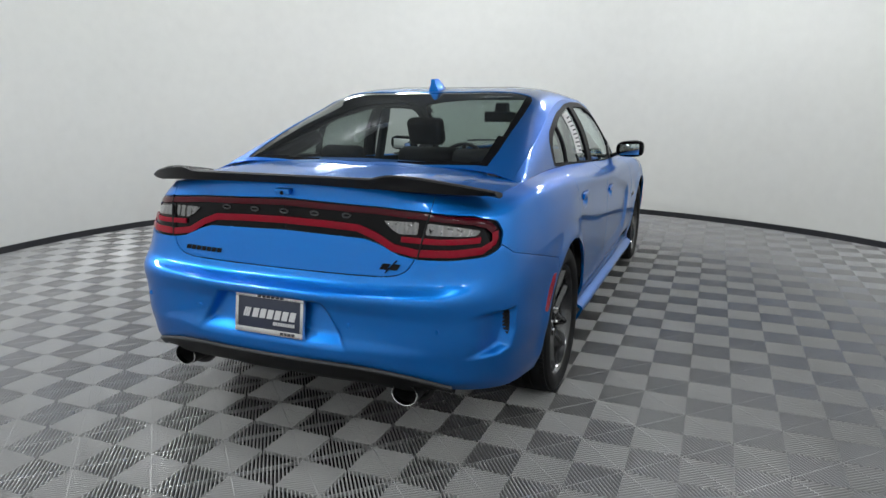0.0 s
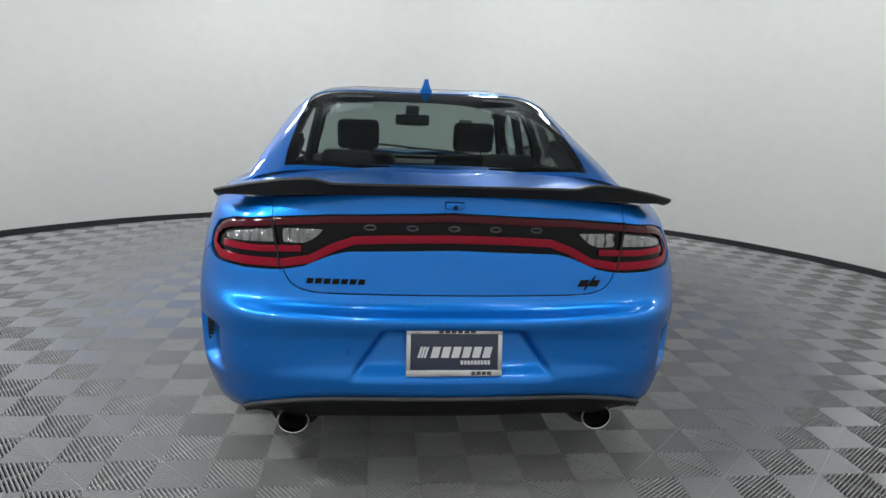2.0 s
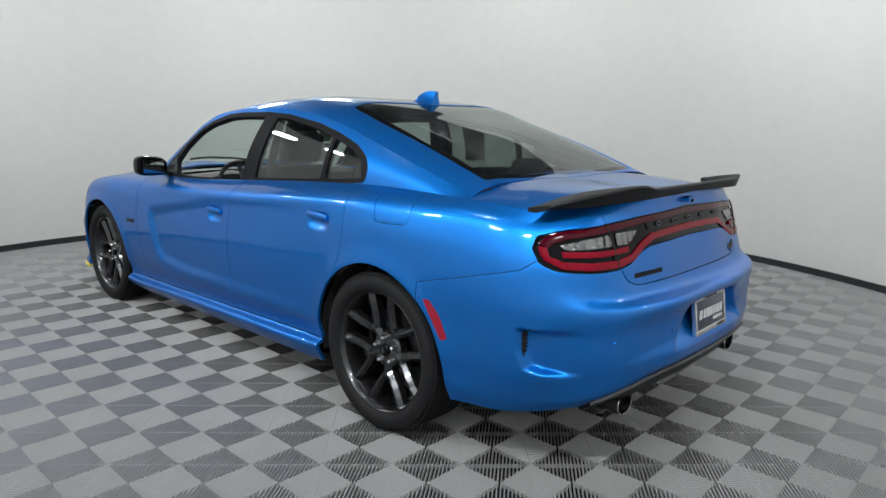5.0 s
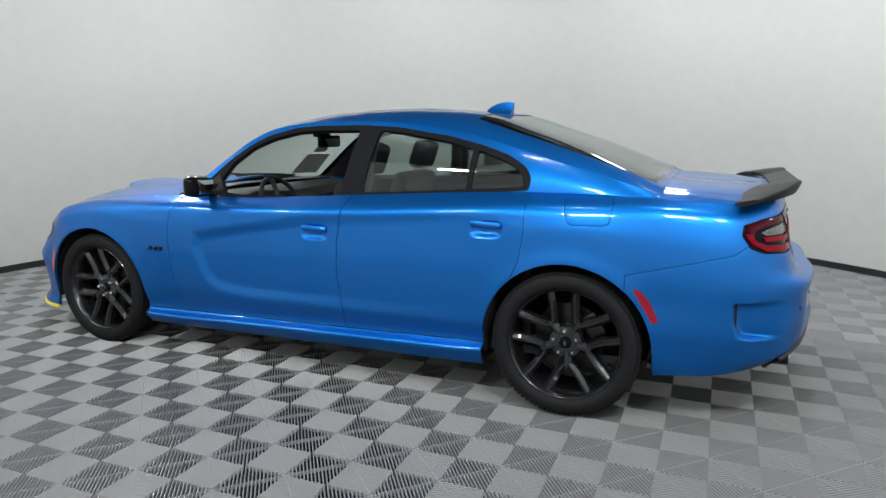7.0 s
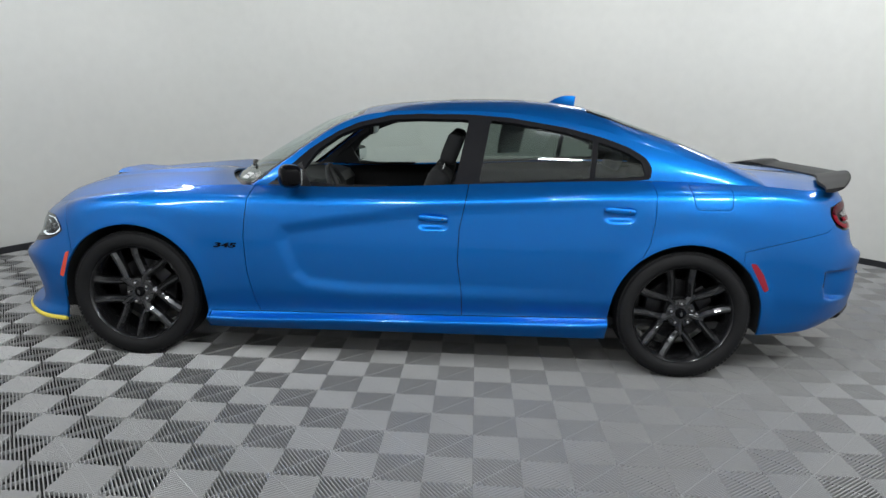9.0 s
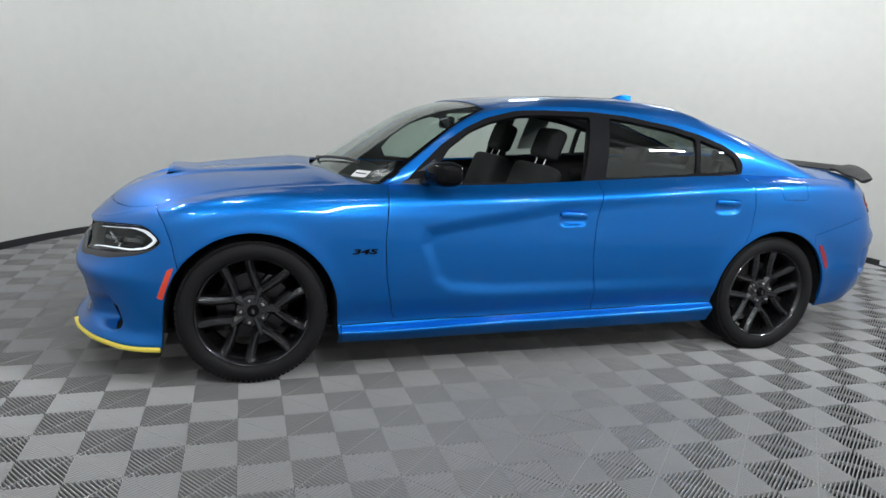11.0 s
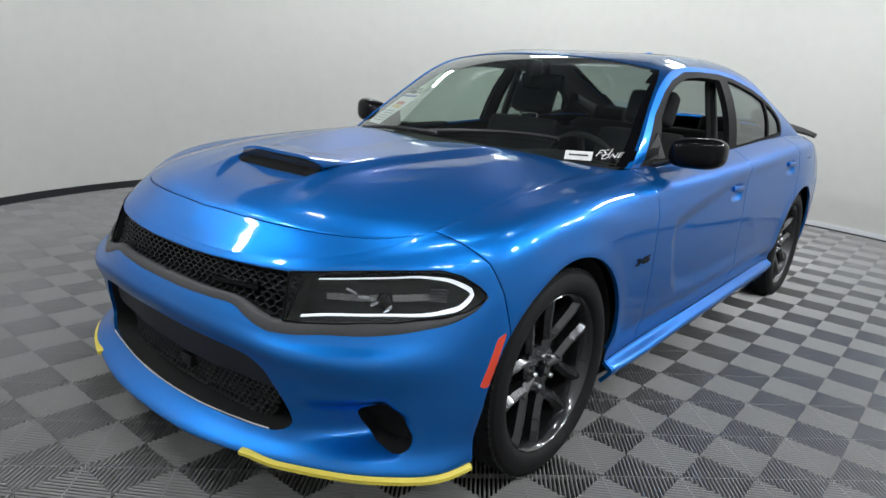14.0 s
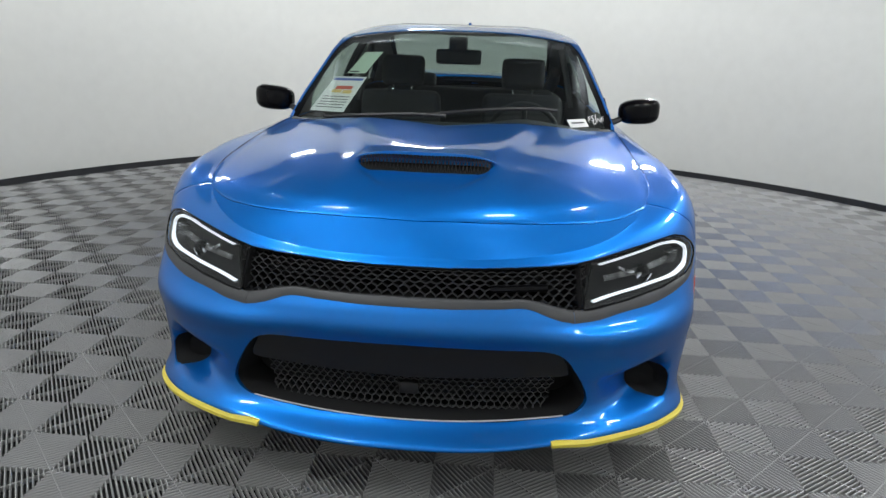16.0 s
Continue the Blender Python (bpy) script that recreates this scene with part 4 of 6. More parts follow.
part("headliner", made, LINER, car, "dark grey headliner")
bm.free()

# sides of the greenhouse, from the belt line up to the rail
belt_idx = [int(np.argmin(abs(top_edge[:, 0] - p[0]) + (top_edge[:, 1] < 0.5))) for p in RAIL]
belt = np.array([top_edge[i] for i in belt_idx])
belt[:, 0] = np.array(RAIL)[:, 0]
belt_s = spline(tt, belt, np.linspace(0, 1, NL))
NG = 46
v01 = np.linspace(0, 1, NG)
side = np.empty((NL, NG, 3))
for k, v in enumerate(v01):
    side[:, k] = belt_s * (1 - v) + ra * v
    side[:, k, 1] += 0.028 * math.sin(math.pi * v) * np.clip((ra[:, 2] - belt_s[:, 2]) / 0.35, 0, 1)
bm = bmesh.new()
vs = [[bm.verts.new(side[i, k]) for k in range(NG)] for i in range(NL)]
for i in range(NL - 1):
    for k in range(NG - 1):
        bm.faces.new((vs[i][k], vs[i][k + 1], vs[i + 1][k + 1], vs[i + 1][k]))
bm.normal_update()
if sum(f.normal.y for f in bm.faces) < 0:
    bmesh.ops.reverse_faces(bm, faces=bm.faces)
bm.normal_update()
SIDET = BVHTree.FromBMesh(bm)
tag = bm.faces.layers.int.new("tag")


class SideView(View):
    def cast(self, q, lift=0.0, tree=None):
        return View.cast(self, q, lift, tree or SIDET)


GH = SideView(90)
# outlines in (-x, z)
TRIM = [(-.765, 1.0), (-.715, 1.058), (-.56, 1.195), (-.42, 1.287), (-.30, 1.343), (-.12, 1.388), (.05, 1.399), (.33, 1.402), (.55, 1.39), (.86, 1.345), (1.05, 1.3), (1.20, 1.25), (1.285, 1.2), (1.318, 1.15), (1.31, 1.086), (1.0, 1.068), (.5, 1.038), (.1, 1.003), (-.4, .99)]
WIN_F = [(-.635, 1.02), (-.52, 1.187), (-.395, 1.277), (-.275, 1.326), (-.1, 1.366), (.05, 1.375), (.325, 1.376), (.255, 1.03), (.1, 1.018), (-.4, 1.003)]
WIN_R = [(.385, 1.045), (.44, 1.376), (.56, 1.367), (.85, 1.322), (1.005, 1.282), (.985, 1.08), (.5, 1.05)]
WIN_Q = [(1.01, 1.083), (1.028, 1.28), (1.18, 1.228), (1.265, 1.178), (1.288, 1.102), (1.1, 1.087)]
fixed = set()
for value, poly in ((2, rounded(WIN_F, .02)), (3, rounded(WIN_R, .015)), (4, rounded(WIN_Q, .015)), (1, rounded(TRIM, .02))):
    got = [f for f in bm.faces if f[tag] == 0 and inside(poly, GH.flat(f.calc_center_median()))]
    for f in got:
        f[tag] = value
    for v in {v for f in got for v in f.verts if any(g[tag] != value for g in v.link_faces)}:
        x, z, d = nearest_on(poly, GH.flat(v.co))
        if d < 0.02 and v not in fixed:
            hit = GH.cast((x, z))
            if hit is not None:
                v.co = hit
                fixed.add(v)


def both_sides(ob, name, label=""):
    return ob, flip_copy(ob, name, car, label)


both_sides(take(bm, lambda f: f[tag] == 0, "pillar", BLUE, car, "blue roof pillar and rail", gap=0.0003, lip=0.008), "pillar", "blue roof pillar and rail")
both_sides(take(bm, lambda f: f[tag] == 1, "window_trim", TRIMBLACK, car, "satin black window surround", gap=-0.002, lip=0.03), "window_trim", "satin black window surround")
made = bmesh.new()
new_of = {}
for f in bm.faces:
    if f[tag] in (0, 1):
        q = []
        for v in f.verts:
            if v not in new_of:
                new_of[v] = made.verts.new(v.co - v.normal * 0.0105)
            q.append(new_of[v])
        made.faces.new(q)
both_sides(part("inner_trim", made, DASH, car, "black inner pillar trim"), "inner_trim", "black inner pillar trim")
for value, name, mat in ((3, "rear_side_window", SIDE_GLASS), (4, "quarter_window", SIDE_GLASS)):
    made = bmesh.new()
    new_of = {}
    for f in bm.faces:
        if f[tag] == value:
            q = []
            for v in f.verts:
                if v not in new_of:
                    new_of[v] = made.verts.new(v.co - v.normal * 0.008)
                q.append(new_of[v])
            made.faces.new(q)
    ob = part(name, made, mat, car, "dark tinted side window")
    ob.visible_shadow = False
    flip_copy(ob, name, car, "dark tinted side window").visible_shadow = False
made = bmesh.new()
new_of = {}
for f in bm.faces:
    if f[tag] == 2:
        q = []
        for v in f.verts:
            if v not in new_of:
                new_of[v] = made.verts.new(Vector((v.co.x, -v.co.y, v.co.z)) + Vector((-v.normal.x, v.normal.y, -v.normal.z)) * 0.008)
            q.append(new_of[v])
        made.faces.new(q[::-1])
part("front_side_window", made, FRONT_GLASS, car, "clear front side window").visible_shadow = False
bm.free()

# deck between rear window and tail
k_d = int(np.argmin(abs(top_edge[:, 0] + 1.80) + (top_edge[:, 1] < 0.5)))
k_e = int(np.argmin(np.linalg.norm(top_edge - np.array((-2.3, .70, 1.048)), axis=1)))
mid = resample([(-1.86, 0, 1.145), (-1.95, 0, 1.118), (-2.1, 0, 1.102), (-2.3, 0, 1.097), (-2.42, 0, 1.095), (-2.46, 0, 1.088)], 50)
outer = resample(top_edge[k_d: k_e + 1], 50)
rear = resample(top_edge[k_e:][::-1], 50)
front = resample([(-1.86, 0, 1.145), (-1.855, .3, 1.138), (-1.835, .55, 1.12), (-1.80, .72, 1.092), tuple(top_edge[k_d])], 50)
deck = coons(front, rear, mid, outer)
for i in range(50):
    for j in range(50):
        y = deck[i, j, 1]
        deck[i, j, 2] += 0.012 * math.sin(math.pi * min(1, y / 0.79)) * math.sin(math.pi * min(1, i / 49))
bm = half_grid(deck)
DECKT = BVHTree.FromBMesh(bm)
DECKV = Top(DECKT)
tag = bm.faces.layers.int.new("tag")
LID = [(-1.945, 0), (-1.94, .3), (-1.915, .56), (-1.93, .63), (-2.0, .655), (-2.2, .635), (-2.5, .605), (-2.5, -.605), (-2.2, -.635), (-2.0, -.655), (-1.93, -.63), (-1.915, -.56), (-1.94, -.3)]
top_region(DECKV, LID, 1)
take(bm, lambda f: f[tag] == 1, "trunk_lid_top", BLUE, car, "blue top of the trunk lid")
take(bm, lambda f: f[tag] == 0, "deck_side", BLUE, car, "blue rear deck edge", gap=0.0005)
# added black shell that darkens the gaps of the trunk lid
inner = bmesh.new()
new_of = {}
for f in bm.faces:
    vs = []
    for v in f.verts:
        if v not in new_of:
            new_of[v] = inner.verts.new(v.co - v.normal * 0.018)
        vs.append(new_of[v])
    inner.faces.new(vs)
part("inner_shell", inner, VOID, car)
bm.free()

# ---- underside and wheel wells ----
bm = bmesh.new()
for x0, x1, y1, z0, z1 in ((-1.1, 1.1, .87, .2, .235), (1.9, 2.26, .7, .21, .235), (-2.34, -1.95, .66, .32, .335), (-1.95, -1.1, .56, .2, .235), (1.1, 1.9, .56, .2, .235)):
    add_box(bm, x0, x1, -y1, y1, z0, z1)
part("underbody", bm, VOID, car, "black underbody")
for hub in (FRONT_HUB, REAR_HUB):
    for sy in (1, -1):
        bm = bmesh.new()
        rows = []
        for k in range(25):
            a = radians(-12 + 204 * k / 24)
            r = ARCH + 0.004
            x, z = hub + r * math.cos(a), HUB_Z + r * math.sin(a)
            rows.append([bm.verts.new((x, sy * y, z)) for y in (.5, .7, .905)])
        for r0, r1 in zip(rows, rows[1:]):
            for k in range(2):
                bm.faces.new((r0[k], r0[k + 1], r1[k + 1], r1[k]))
        bm.faces.new([r[0] for r in rows])
        bmesh.ops.recalc_face_normals(bm, faces=bm.faces)
        part("wheel_well", bm, VOID, car, "black wheel well liner")

# ---- wheels ----
TYRE_R, RIM_R = 0.362, 0.262


def lathe(bm, profile, n=96):
    """Turn a profile of (radius, y) round the y axis."""
    rings = [[bm.verts.new((r * math.cos(2 * math.pi * k / n), y, r * math.sin(2 * math.pi * k / n))) for k in range(n)] for r, y in profile]
    for a, b in zip(rings, rings[1:]):
        for k in range(n):
            bm.faces.new((a[k], a[(k + 1) % n], b[(k + 1) % n], b[k]))
    return rings


def bar(bm, p, q, w0, w1, d0, d1, y0, y1, crown=0.006):
    """A spoke leg from p to q in the wheel's plane, with a crowned face."""
    p, q = Vector(p), Vector(q)
    n = 6
    t = (q - p).normalized()
    s = Vector((-t.y, t.x))
    rows = []
    for k in range(n + 1):
        f = k / n
        c = p.lerp(q, f)
        w = w0 + (w1 - w0) * f
        y = y0 + (y1 - y0) * f ** 1.5
        d = d0 + (d1 - d0) * f
        row = []
        for sx, dy in ((-.62, -d), (-.5, -crown * 1.5), (-.13, 0), (.13, 0), (.5, -crown * 1.5), (.62, -d)):
            u = c + s * (w * sx)
            row.append(bm.verts.new((u.x, y + dy, u.y)))
        rows.append(row)
    for a, b in zip(rows, rows[1:]):
        for k in range(5):
            bm.faces.new((a[k], a[k + 1], b[k + 1], b[k]))
    bm.faces.new(rows[0])
    bm.faces.new(rows[-1][::-1])


def build_wheel():
    bm = bmesh.new()
    lathe(bm, [(.232, -.2), (.242, -.11), (.25, -.05), (.257, -.022), (.264, -.002), (.27, .004), (.2745, 0), (.2755, -.01), (.262, -.03), (.262, -.2)])
    bmesh.ops.recalc_face_normals(bm, faces=bm.faces)
    wheel = part("wheel", bm, RIM, car, "gloss black alloy wheel with five split spokes", angle=28)
    bm = bmesh.new()
    lathe(bm, [(.012, -.043), (.05, -.042), (.078, -.046), (.086, -.058), (.084, -.1), (.01, -.1)], 48)
    bmesh.ops.recalc_face_normals(bm, faces=bm.faces)
    part("wheel_hub", bm, RIM, wheel)
    for k in range(5):
        bm = bmesh.new()
        a = radians(270 + 72 * k)

        def pol(r, b):
            return (r * math.cos(b), r * math.sin(b))
        bar(bm, pol(.03, a), pol(.125, a), .05, .05, .05, .05, -.04, -.034, crown=.011)
        for sgn in (1, -1):
            way = [pol(r, a + sgn * radians(d)) for r, d in ((.108, 5), (.14, 13.5), (.18, 18.5), (.22, 20.8), (.265, 22))]
            depth = (-.034, -.030, -.024, -.018, -.014)
            for k2 in range(4):
                p0, p1 = Vector(way[k2]), Vector(way[k2 + 1])
                bar(bm, p0, p1 + (p1 - p0).normalized() * .003, .036 + .002 * k2, .038 + .002 * k2, .05, .048, depth[k2], depth[k2 + 1], crown=.011)
        bmesh.ops.recalc_face_normals(bm, faces=bm.faces)
        part("spoke", bm, RIM, wheel, angle=28)
    bm = bmesh.new()
    prof = [(.27, -.012), (.2745, .004), (.283, .013), (.3, .021), (.325, .021), (.342, .012), (.352, -.004), (.358, -.02)]
    for k in range(5):
        y = -.03 - k * .042
        prof += [(.361, y), (.3615, y - .03), (.354, y - .032), (.354, y - .039)]
    prof += [(.358, -.232), (.345, -.245), (.3, -.252), (.26, -.235)]
    lathe(bm, prof, 120)
    # shoulder blocks
    for k in range(90):
        a = 2 * math.pi * k / 90
        m = Matrix.Rotation(-a, 4, "Y") @ Matrix.Translation((.3545, -.008, 0))
        add_box(bm, -.006, .0035, -.014, .009, -.0092, .0092, 0, m)
    bmesh.ops.recalc_face_normals(bm, faces=bm.faces)
    part("tyre", bm, RUBBER, wheel, "black rubber tyre", angle=30)
    bm = bmesh.new()
    lathe(bm, [(.06, -.135), (.172, -.135), (.176, -.14), (.176, -.16), (.172, -.165), (.06, -.165), (.06, -.135)], 64)
    bmesh.ops.recalc_face_normals(bm, faces=bm.faces)
    part("brake_disc", bm, DISC, wheel, "grey steel brake disc")
    bm = bmesh.new()
    add_box(bm, -.06, .06, -.175, -.095, .1, .185, .015, Matrix.Rotation(radians(-60), 4, "Y"))
    part("brake_caliper", bm, DISC, wheel, "grey brake caliper")
    bm = bmesh.new()
    lathe(bm, [(.001, -.026), (.015, -.0265), (.024, -.029), (.028, -.034), (.028, -.046)], 32)
    bmesh.ops.recalc_face_normals(bm, faces=bm.faces)
    cap = part("centre_cap", bm, GLOSS, wheel)
    bm = bmesh.new()
    q = [(0, .016), (.0075, 0), (0, -.016), (-.0075, 0)]
    f = bm.faces.new([bm.verts.new((x, -.0245, z)) for x, z in q])
    r = bmesh.ops.extrude_face_region(bm, geom=[f])
    for g in r["geom"]:
        if isinstance(g, bmesh.types.BMVert):
            g.co.y -= .004
    bmesh.ops.recalc_face_normals(bm, faces=bm.faces)
    part("cap_mark", bm, GREYP, wheel, "grey diamond mark on the cap", smooth=False)
    for k in range(5):
        a = radians(90 + 72 * k)
        bm = bmesh.new()
        lathe(bm, [(.001, -.022), (.006, -.023), (.009, -.027), (.0105, -.033), (.0105, -.055)], 16)
        bmesh.ops.recalc_face_normals(bm, faces=bm.faces)
        bmesh.ops.translate(bm, verts=bm.verts, vec=(.058 * math.cos(a), 0, .058 * math.sin(a)))
        part("wheel_nut", bm, NUT, wheel, "bright steel wheel nut")
    return wheel


wheel = build_wheel()
FACE = 0.908
first = True
for hub, turn in ((REAR_HUB, 4), (FRONT_HUB, 18)):
    for sy in (1, -1):
        m = Matrix.Translation((hub, sy * FACE, TYRE_R)) @ Matrix.Rotation(0 if sy > 0 else math.pi, 4, "Z") @ Matrix.Rotation(radians(turn if sy > 0 else turn * 2 + 11), 4, "Y")
        if first:
            wheel.matrix_basis = m
            first = False
        else:
            copy_thing(wheel, m)

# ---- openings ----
# black trays whose colour holds the shade inside the openings
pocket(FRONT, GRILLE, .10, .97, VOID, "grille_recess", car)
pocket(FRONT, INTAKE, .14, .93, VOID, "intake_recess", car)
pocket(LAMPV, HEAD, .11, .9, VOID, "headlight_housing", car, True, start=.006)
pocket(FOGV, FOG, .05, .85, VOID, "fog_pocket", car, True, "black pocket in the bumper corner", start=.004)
pocket(REAR, TAIL, .05, .985, SATIN, "taillight_housing", car, start=.006)
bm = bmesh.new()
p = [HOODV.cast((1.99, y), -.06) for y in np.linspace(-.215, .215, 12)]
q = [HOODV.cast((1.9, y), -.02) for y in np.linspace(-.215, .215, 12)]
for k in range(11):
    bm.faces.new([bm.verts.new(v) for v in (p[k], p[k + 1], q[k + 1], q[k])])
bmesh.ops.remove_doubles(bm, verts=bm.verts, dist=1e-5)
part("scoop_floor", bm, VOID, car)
# raised rear rim of the scoop
bm = bmesh.new()
rows = []
for k in range(25):
    y = -.232 + .464 * k / 24
    e = 1 - (abs(y) / .232) ** 4
    base = HOODV.cast((1.9, y), 0)
    f = HOODV.cast((1.985, y), .002)
    lift = .026 * e
    top_p = Vector((1.955, y, base.z + lift))
    rows.append([bm.verts.new(v) for v in (Vector((1.955, y, base.z + lift - .009 * e - .001)), top_p, Vector((1.93, y, base.z + lift * .98 + .002)), Vector((1.86, y, HOODV.cast((1.86, y), 0).z + .012 * e)), Vector((1.76, y, HOODV.cast((1.76, y), 0).z - .002)))])
for a, b in zip(rows, rows[1:]):
    for k in range(4):
        bm.faces.new((a[k], a[k + 1], b[k + 1], b[k]))
bmesh.ops.recalc_face_normals(bm, faces=bm.faces)
part("hood_scoop", bm, BLUE, car, "blue hood scoop rim", angle=60)
bm = bmesh.new()
for k in range(36):
    y = -.21 + .42 * k / 35
    e = 1 - (abs(y) / .232) ** 4
    base = HOODV.cast((1.9, y), 0).z + .020 * e
    foot = HOODV.cast((1.99, y), -.012)
    for lean in (-.006, .006):
        sweep(bm, [(1.95, y - lean, base), (foot.x - .012, y + lean, foot.z)], .0011, 4)
part("scoop_mesh", bm, SATIN, car, "black mesh inside the hood scoop", smooth=False)


def honeycomb(view, poly, lift, cell_w, cell_h, bar_w, mat, name, parent, label, depth=.012):
    """Flat hexagon mesh behind an opening, following the skin."""
    made = bmesh.new()
    xs = [p[0] for p in poly]
    zs = [p[1] for p in poly]
    nz = int((max(zs) - min(zs)) / cell_h) + 2
    nx = int((max(xs) - min(xs)) / cell_w) + 2
    strips = []
    for r in range(nz):
        z = min(zs) + r * cell_h
        line = []
        for c in range(nx * 2 + 1):
            x = min(xs) + c * cell_w / 2
            dz = cell_h * .5 * (1 if (c + r) % 2 else -1) * .55
            line.append((x, z + dz))
        strips.append(line)
    segs = []
    for r, line in enumerate(strips):
        segs += [(a, b) for a, b in zip(line, line[1:])]
        if r + 1 < len(strips):
            for c, a in enumerate(line):
                b = strips[r + 1][c]
                if a[1] > min(zs) + r * cell_h and b[1] < min(zs) + (r + 1) * cell_h:
                    segs.append((a, b))
    for a, b in segs:
        m = ((a[0] + b[0]) / 2, (a[1] + b[1]) / 2)
        if not inside(poly, m):
            continue
        pa, pb = view.cast(a, lift), view.cast(b, lift)
        if pa is None or pb is None:
            continue
        t = (pb - pa).normalized()
        s = t.cross(view.d).normalized() * bar_w / 2
        back = -view.d * depth
        v = [made.verts.new(x) for x in (pa - s, pa + s, pb + s, pb - s, pa - s + back, pa + s + back, pb + s + back, pb - s + back)]
        made.faces.new(v[:4])
        made.faces.new((v[0], v[3], v[7], v[4]))
        made.faces.new((v[1], v[5], v[6], v[2]))
    made.normal_update()
    return part(name, made, mat, parent, label, smooth=False)


grille = honeycomb(FRONT, GRILLE, -.02, .031, .0142, .0034, GRILLEBLACK, "grille", car, "black honeycomb grille")
# thin dark surround of the grille
loop = [FRONT.cast((x, z), -.006) for x, z in GRILLE]
loop = [p for p in loop if p is not None]
bm = bmesh.new()
sweep(bm, loop, .0032, 6, closed=True)
part("grille_frame", bm, GLOSS, car, "black grille frame")


def band(upper, lower, lift, mat, name, label, n=40, rows_n=4, thick=.01):
    """A strip on the skin between two lines."""
    up, lo = resample(upper, n), resample(lower, n)
    made = bmesh.new()
    rows = []
    for a, b in zip(up, lo):
        row = []
        for k in range(rows_n + 1):
            p = Vector(a).lerp(Vector(b), k / rows_n)
            hit, nr, _, _ = SKIN.find_nearest(p)
            if nr.dot(hit - Vector((1.2, 0, .6))) < 0:
                nr = -nr
            bulge = lift * (1 if 0 < k < rows_n else .35)
            row.append(made.verts.new(hit + nr * bulge))
        rows.append(row)
    for a, b in zip(rows, rows[1:]):
        for k in range(rows_n):
            made.faces.new((a[k], a[k + 1], b[k + 1], b[k]))
    made.normal_update()
    if sum(f.normal.x for f in made.faces) < 0:
        bmesh.ops.reverse_faces(made, faces=made.faces)
    edges = [e for e in made.edges if len(e.link_faces) == 1]
    r = bmesh.ops.extrude_edge_only(made, edges=edges)
    for g in r["geom"]:
        if isinstance(g, bmesh.types.BMVert):
            g.co.x -= thick
    bmesh.ops.recalc_face_normals(made, faces=made.faces)
    return part(name, made, mat, car, label, angle=50)


up_line = [(2.374, 0, .643), (2.371, .13, .643), (2.36, .25, .644), (2.347, .345, .645), (2.341, .391, .635), (2.334, .43, .622), (2.326, .472, .613)]
low_line = [(2.39, 0, .621), (2.387, .13, .621), (2.375, .25, .624), (2.36, .355, .622), (2.358, .392, .607), (2.353, .435, .592), (2.345, .477, .584)]
ob = band(up_line, low_line, .003, GREYP, "grille_lower_trim", "dark grey strip below the grille")
flip_copy(ob, "grille_lower_trim", car, "dark grey strip below the grille")
up_line = [(2.326, .473, .613), (2.293, .543, .616), (2.236, .646, .629), (2.15, .759, .645), (2.05, .85, .663), (1.99, .883, .679), (1.952, .897, .698), (1.936, .90, .712)]
low_line = [(2.345, .478, .584), (2.315, .545, .587), (2.271, .619, .598), (2.205, .723, .610), (2.11, .82, .632), (2.025, .874, .654), (1.958, .897, .687), (1.935, .902, .708)]
ob = band(up_line, low_line, .003, GREYP, "headlight_bezel", "dark grey bezel below the headlight")
flip_copy(ob, "headlight_bezel", car, "dark grey bezel below the headlight")
# blank badge bar on the grille
bm = bmesh.new()
pa, pb = FRONT.cast((.235, .672), -.018), FRONT.cast((.40, .676), -.018)
sweep(bm, [pa, pa.lerp(pb, .5), pb], .011, 8, flat=1.0)
part("grille_badge", bm, GLOSS, car, "black badge bar on the grille")
# lower intake: plain upper beam and honeycomb below
BEAM = rounded([(-.40, .499), (-.45, .48), (-.487, .41), (-.485, .392), (0, .372), (.485, .392), (.487, .41), (.45, .48), (.40, .499), (0, .503)], .015)
patch(FRONT, BEAM, -.03, SATIN, "intake_beam", car, "satin black beam across the intake", step=.02, thick=.05)
MESHP = [(-.46, .385), (-.43, .285), (.43, .285), (.46, .385)]
honeycomb(FRONT, MESHP, -.06, .024, .0125, .003, GREYP, "intake_grille", car, "black honeycomb intake grille")
bm = bmesh.new()
add_box(bm, 2.285, 2.318, -.025, .035, .31, .35, .008)
part("radar_sensor", bm, SATIN, car, "black sensor in the intake")
line = [FRONT.cast((x, .259 + .02 * (abs(x) / .44) ** 2), .0015) for x in np.linspace(-.47, .47, 40)]
bm = bmesh.new()
sweep(bm, [p for p in line if p is not None], .0024, 6)
part("intake_lip", bm, SILVER, car, "thin bright lip along the intake")

# ---- headlights ----
loopL = [LAMPV.cast(q, .001) for q in HEAD]
loopL = [p for p in loopL if p is not None]
bm = bmesh.new()
sweep(bm, loopL, .0035, 6, closed=True)
hl = part("headlight", bm, GLOSS, car, "headlight with glowing white light guide")
hr = flip_copy(hl, "headlight", car, "headlight with glowing white light guide")


def lamp_child(ob):
    """Hang a lamp piece and its mirror image on the two headlights."""
    other = flip_copy(ob, ob.name.split(".")[0], hr, ob["label"] if "label" in ob.keys() else "")
    return other


def shrink(poly, f, dx=0, dz=0):
    n = len(poly)
    cx, cz = sum(p[0] for p in poly) / n, sum(p[1] for p in poly) / n
    return [(cx + (x - cx) * f + dx, cz + (z - cz) * f + dz) for x, z in poly]


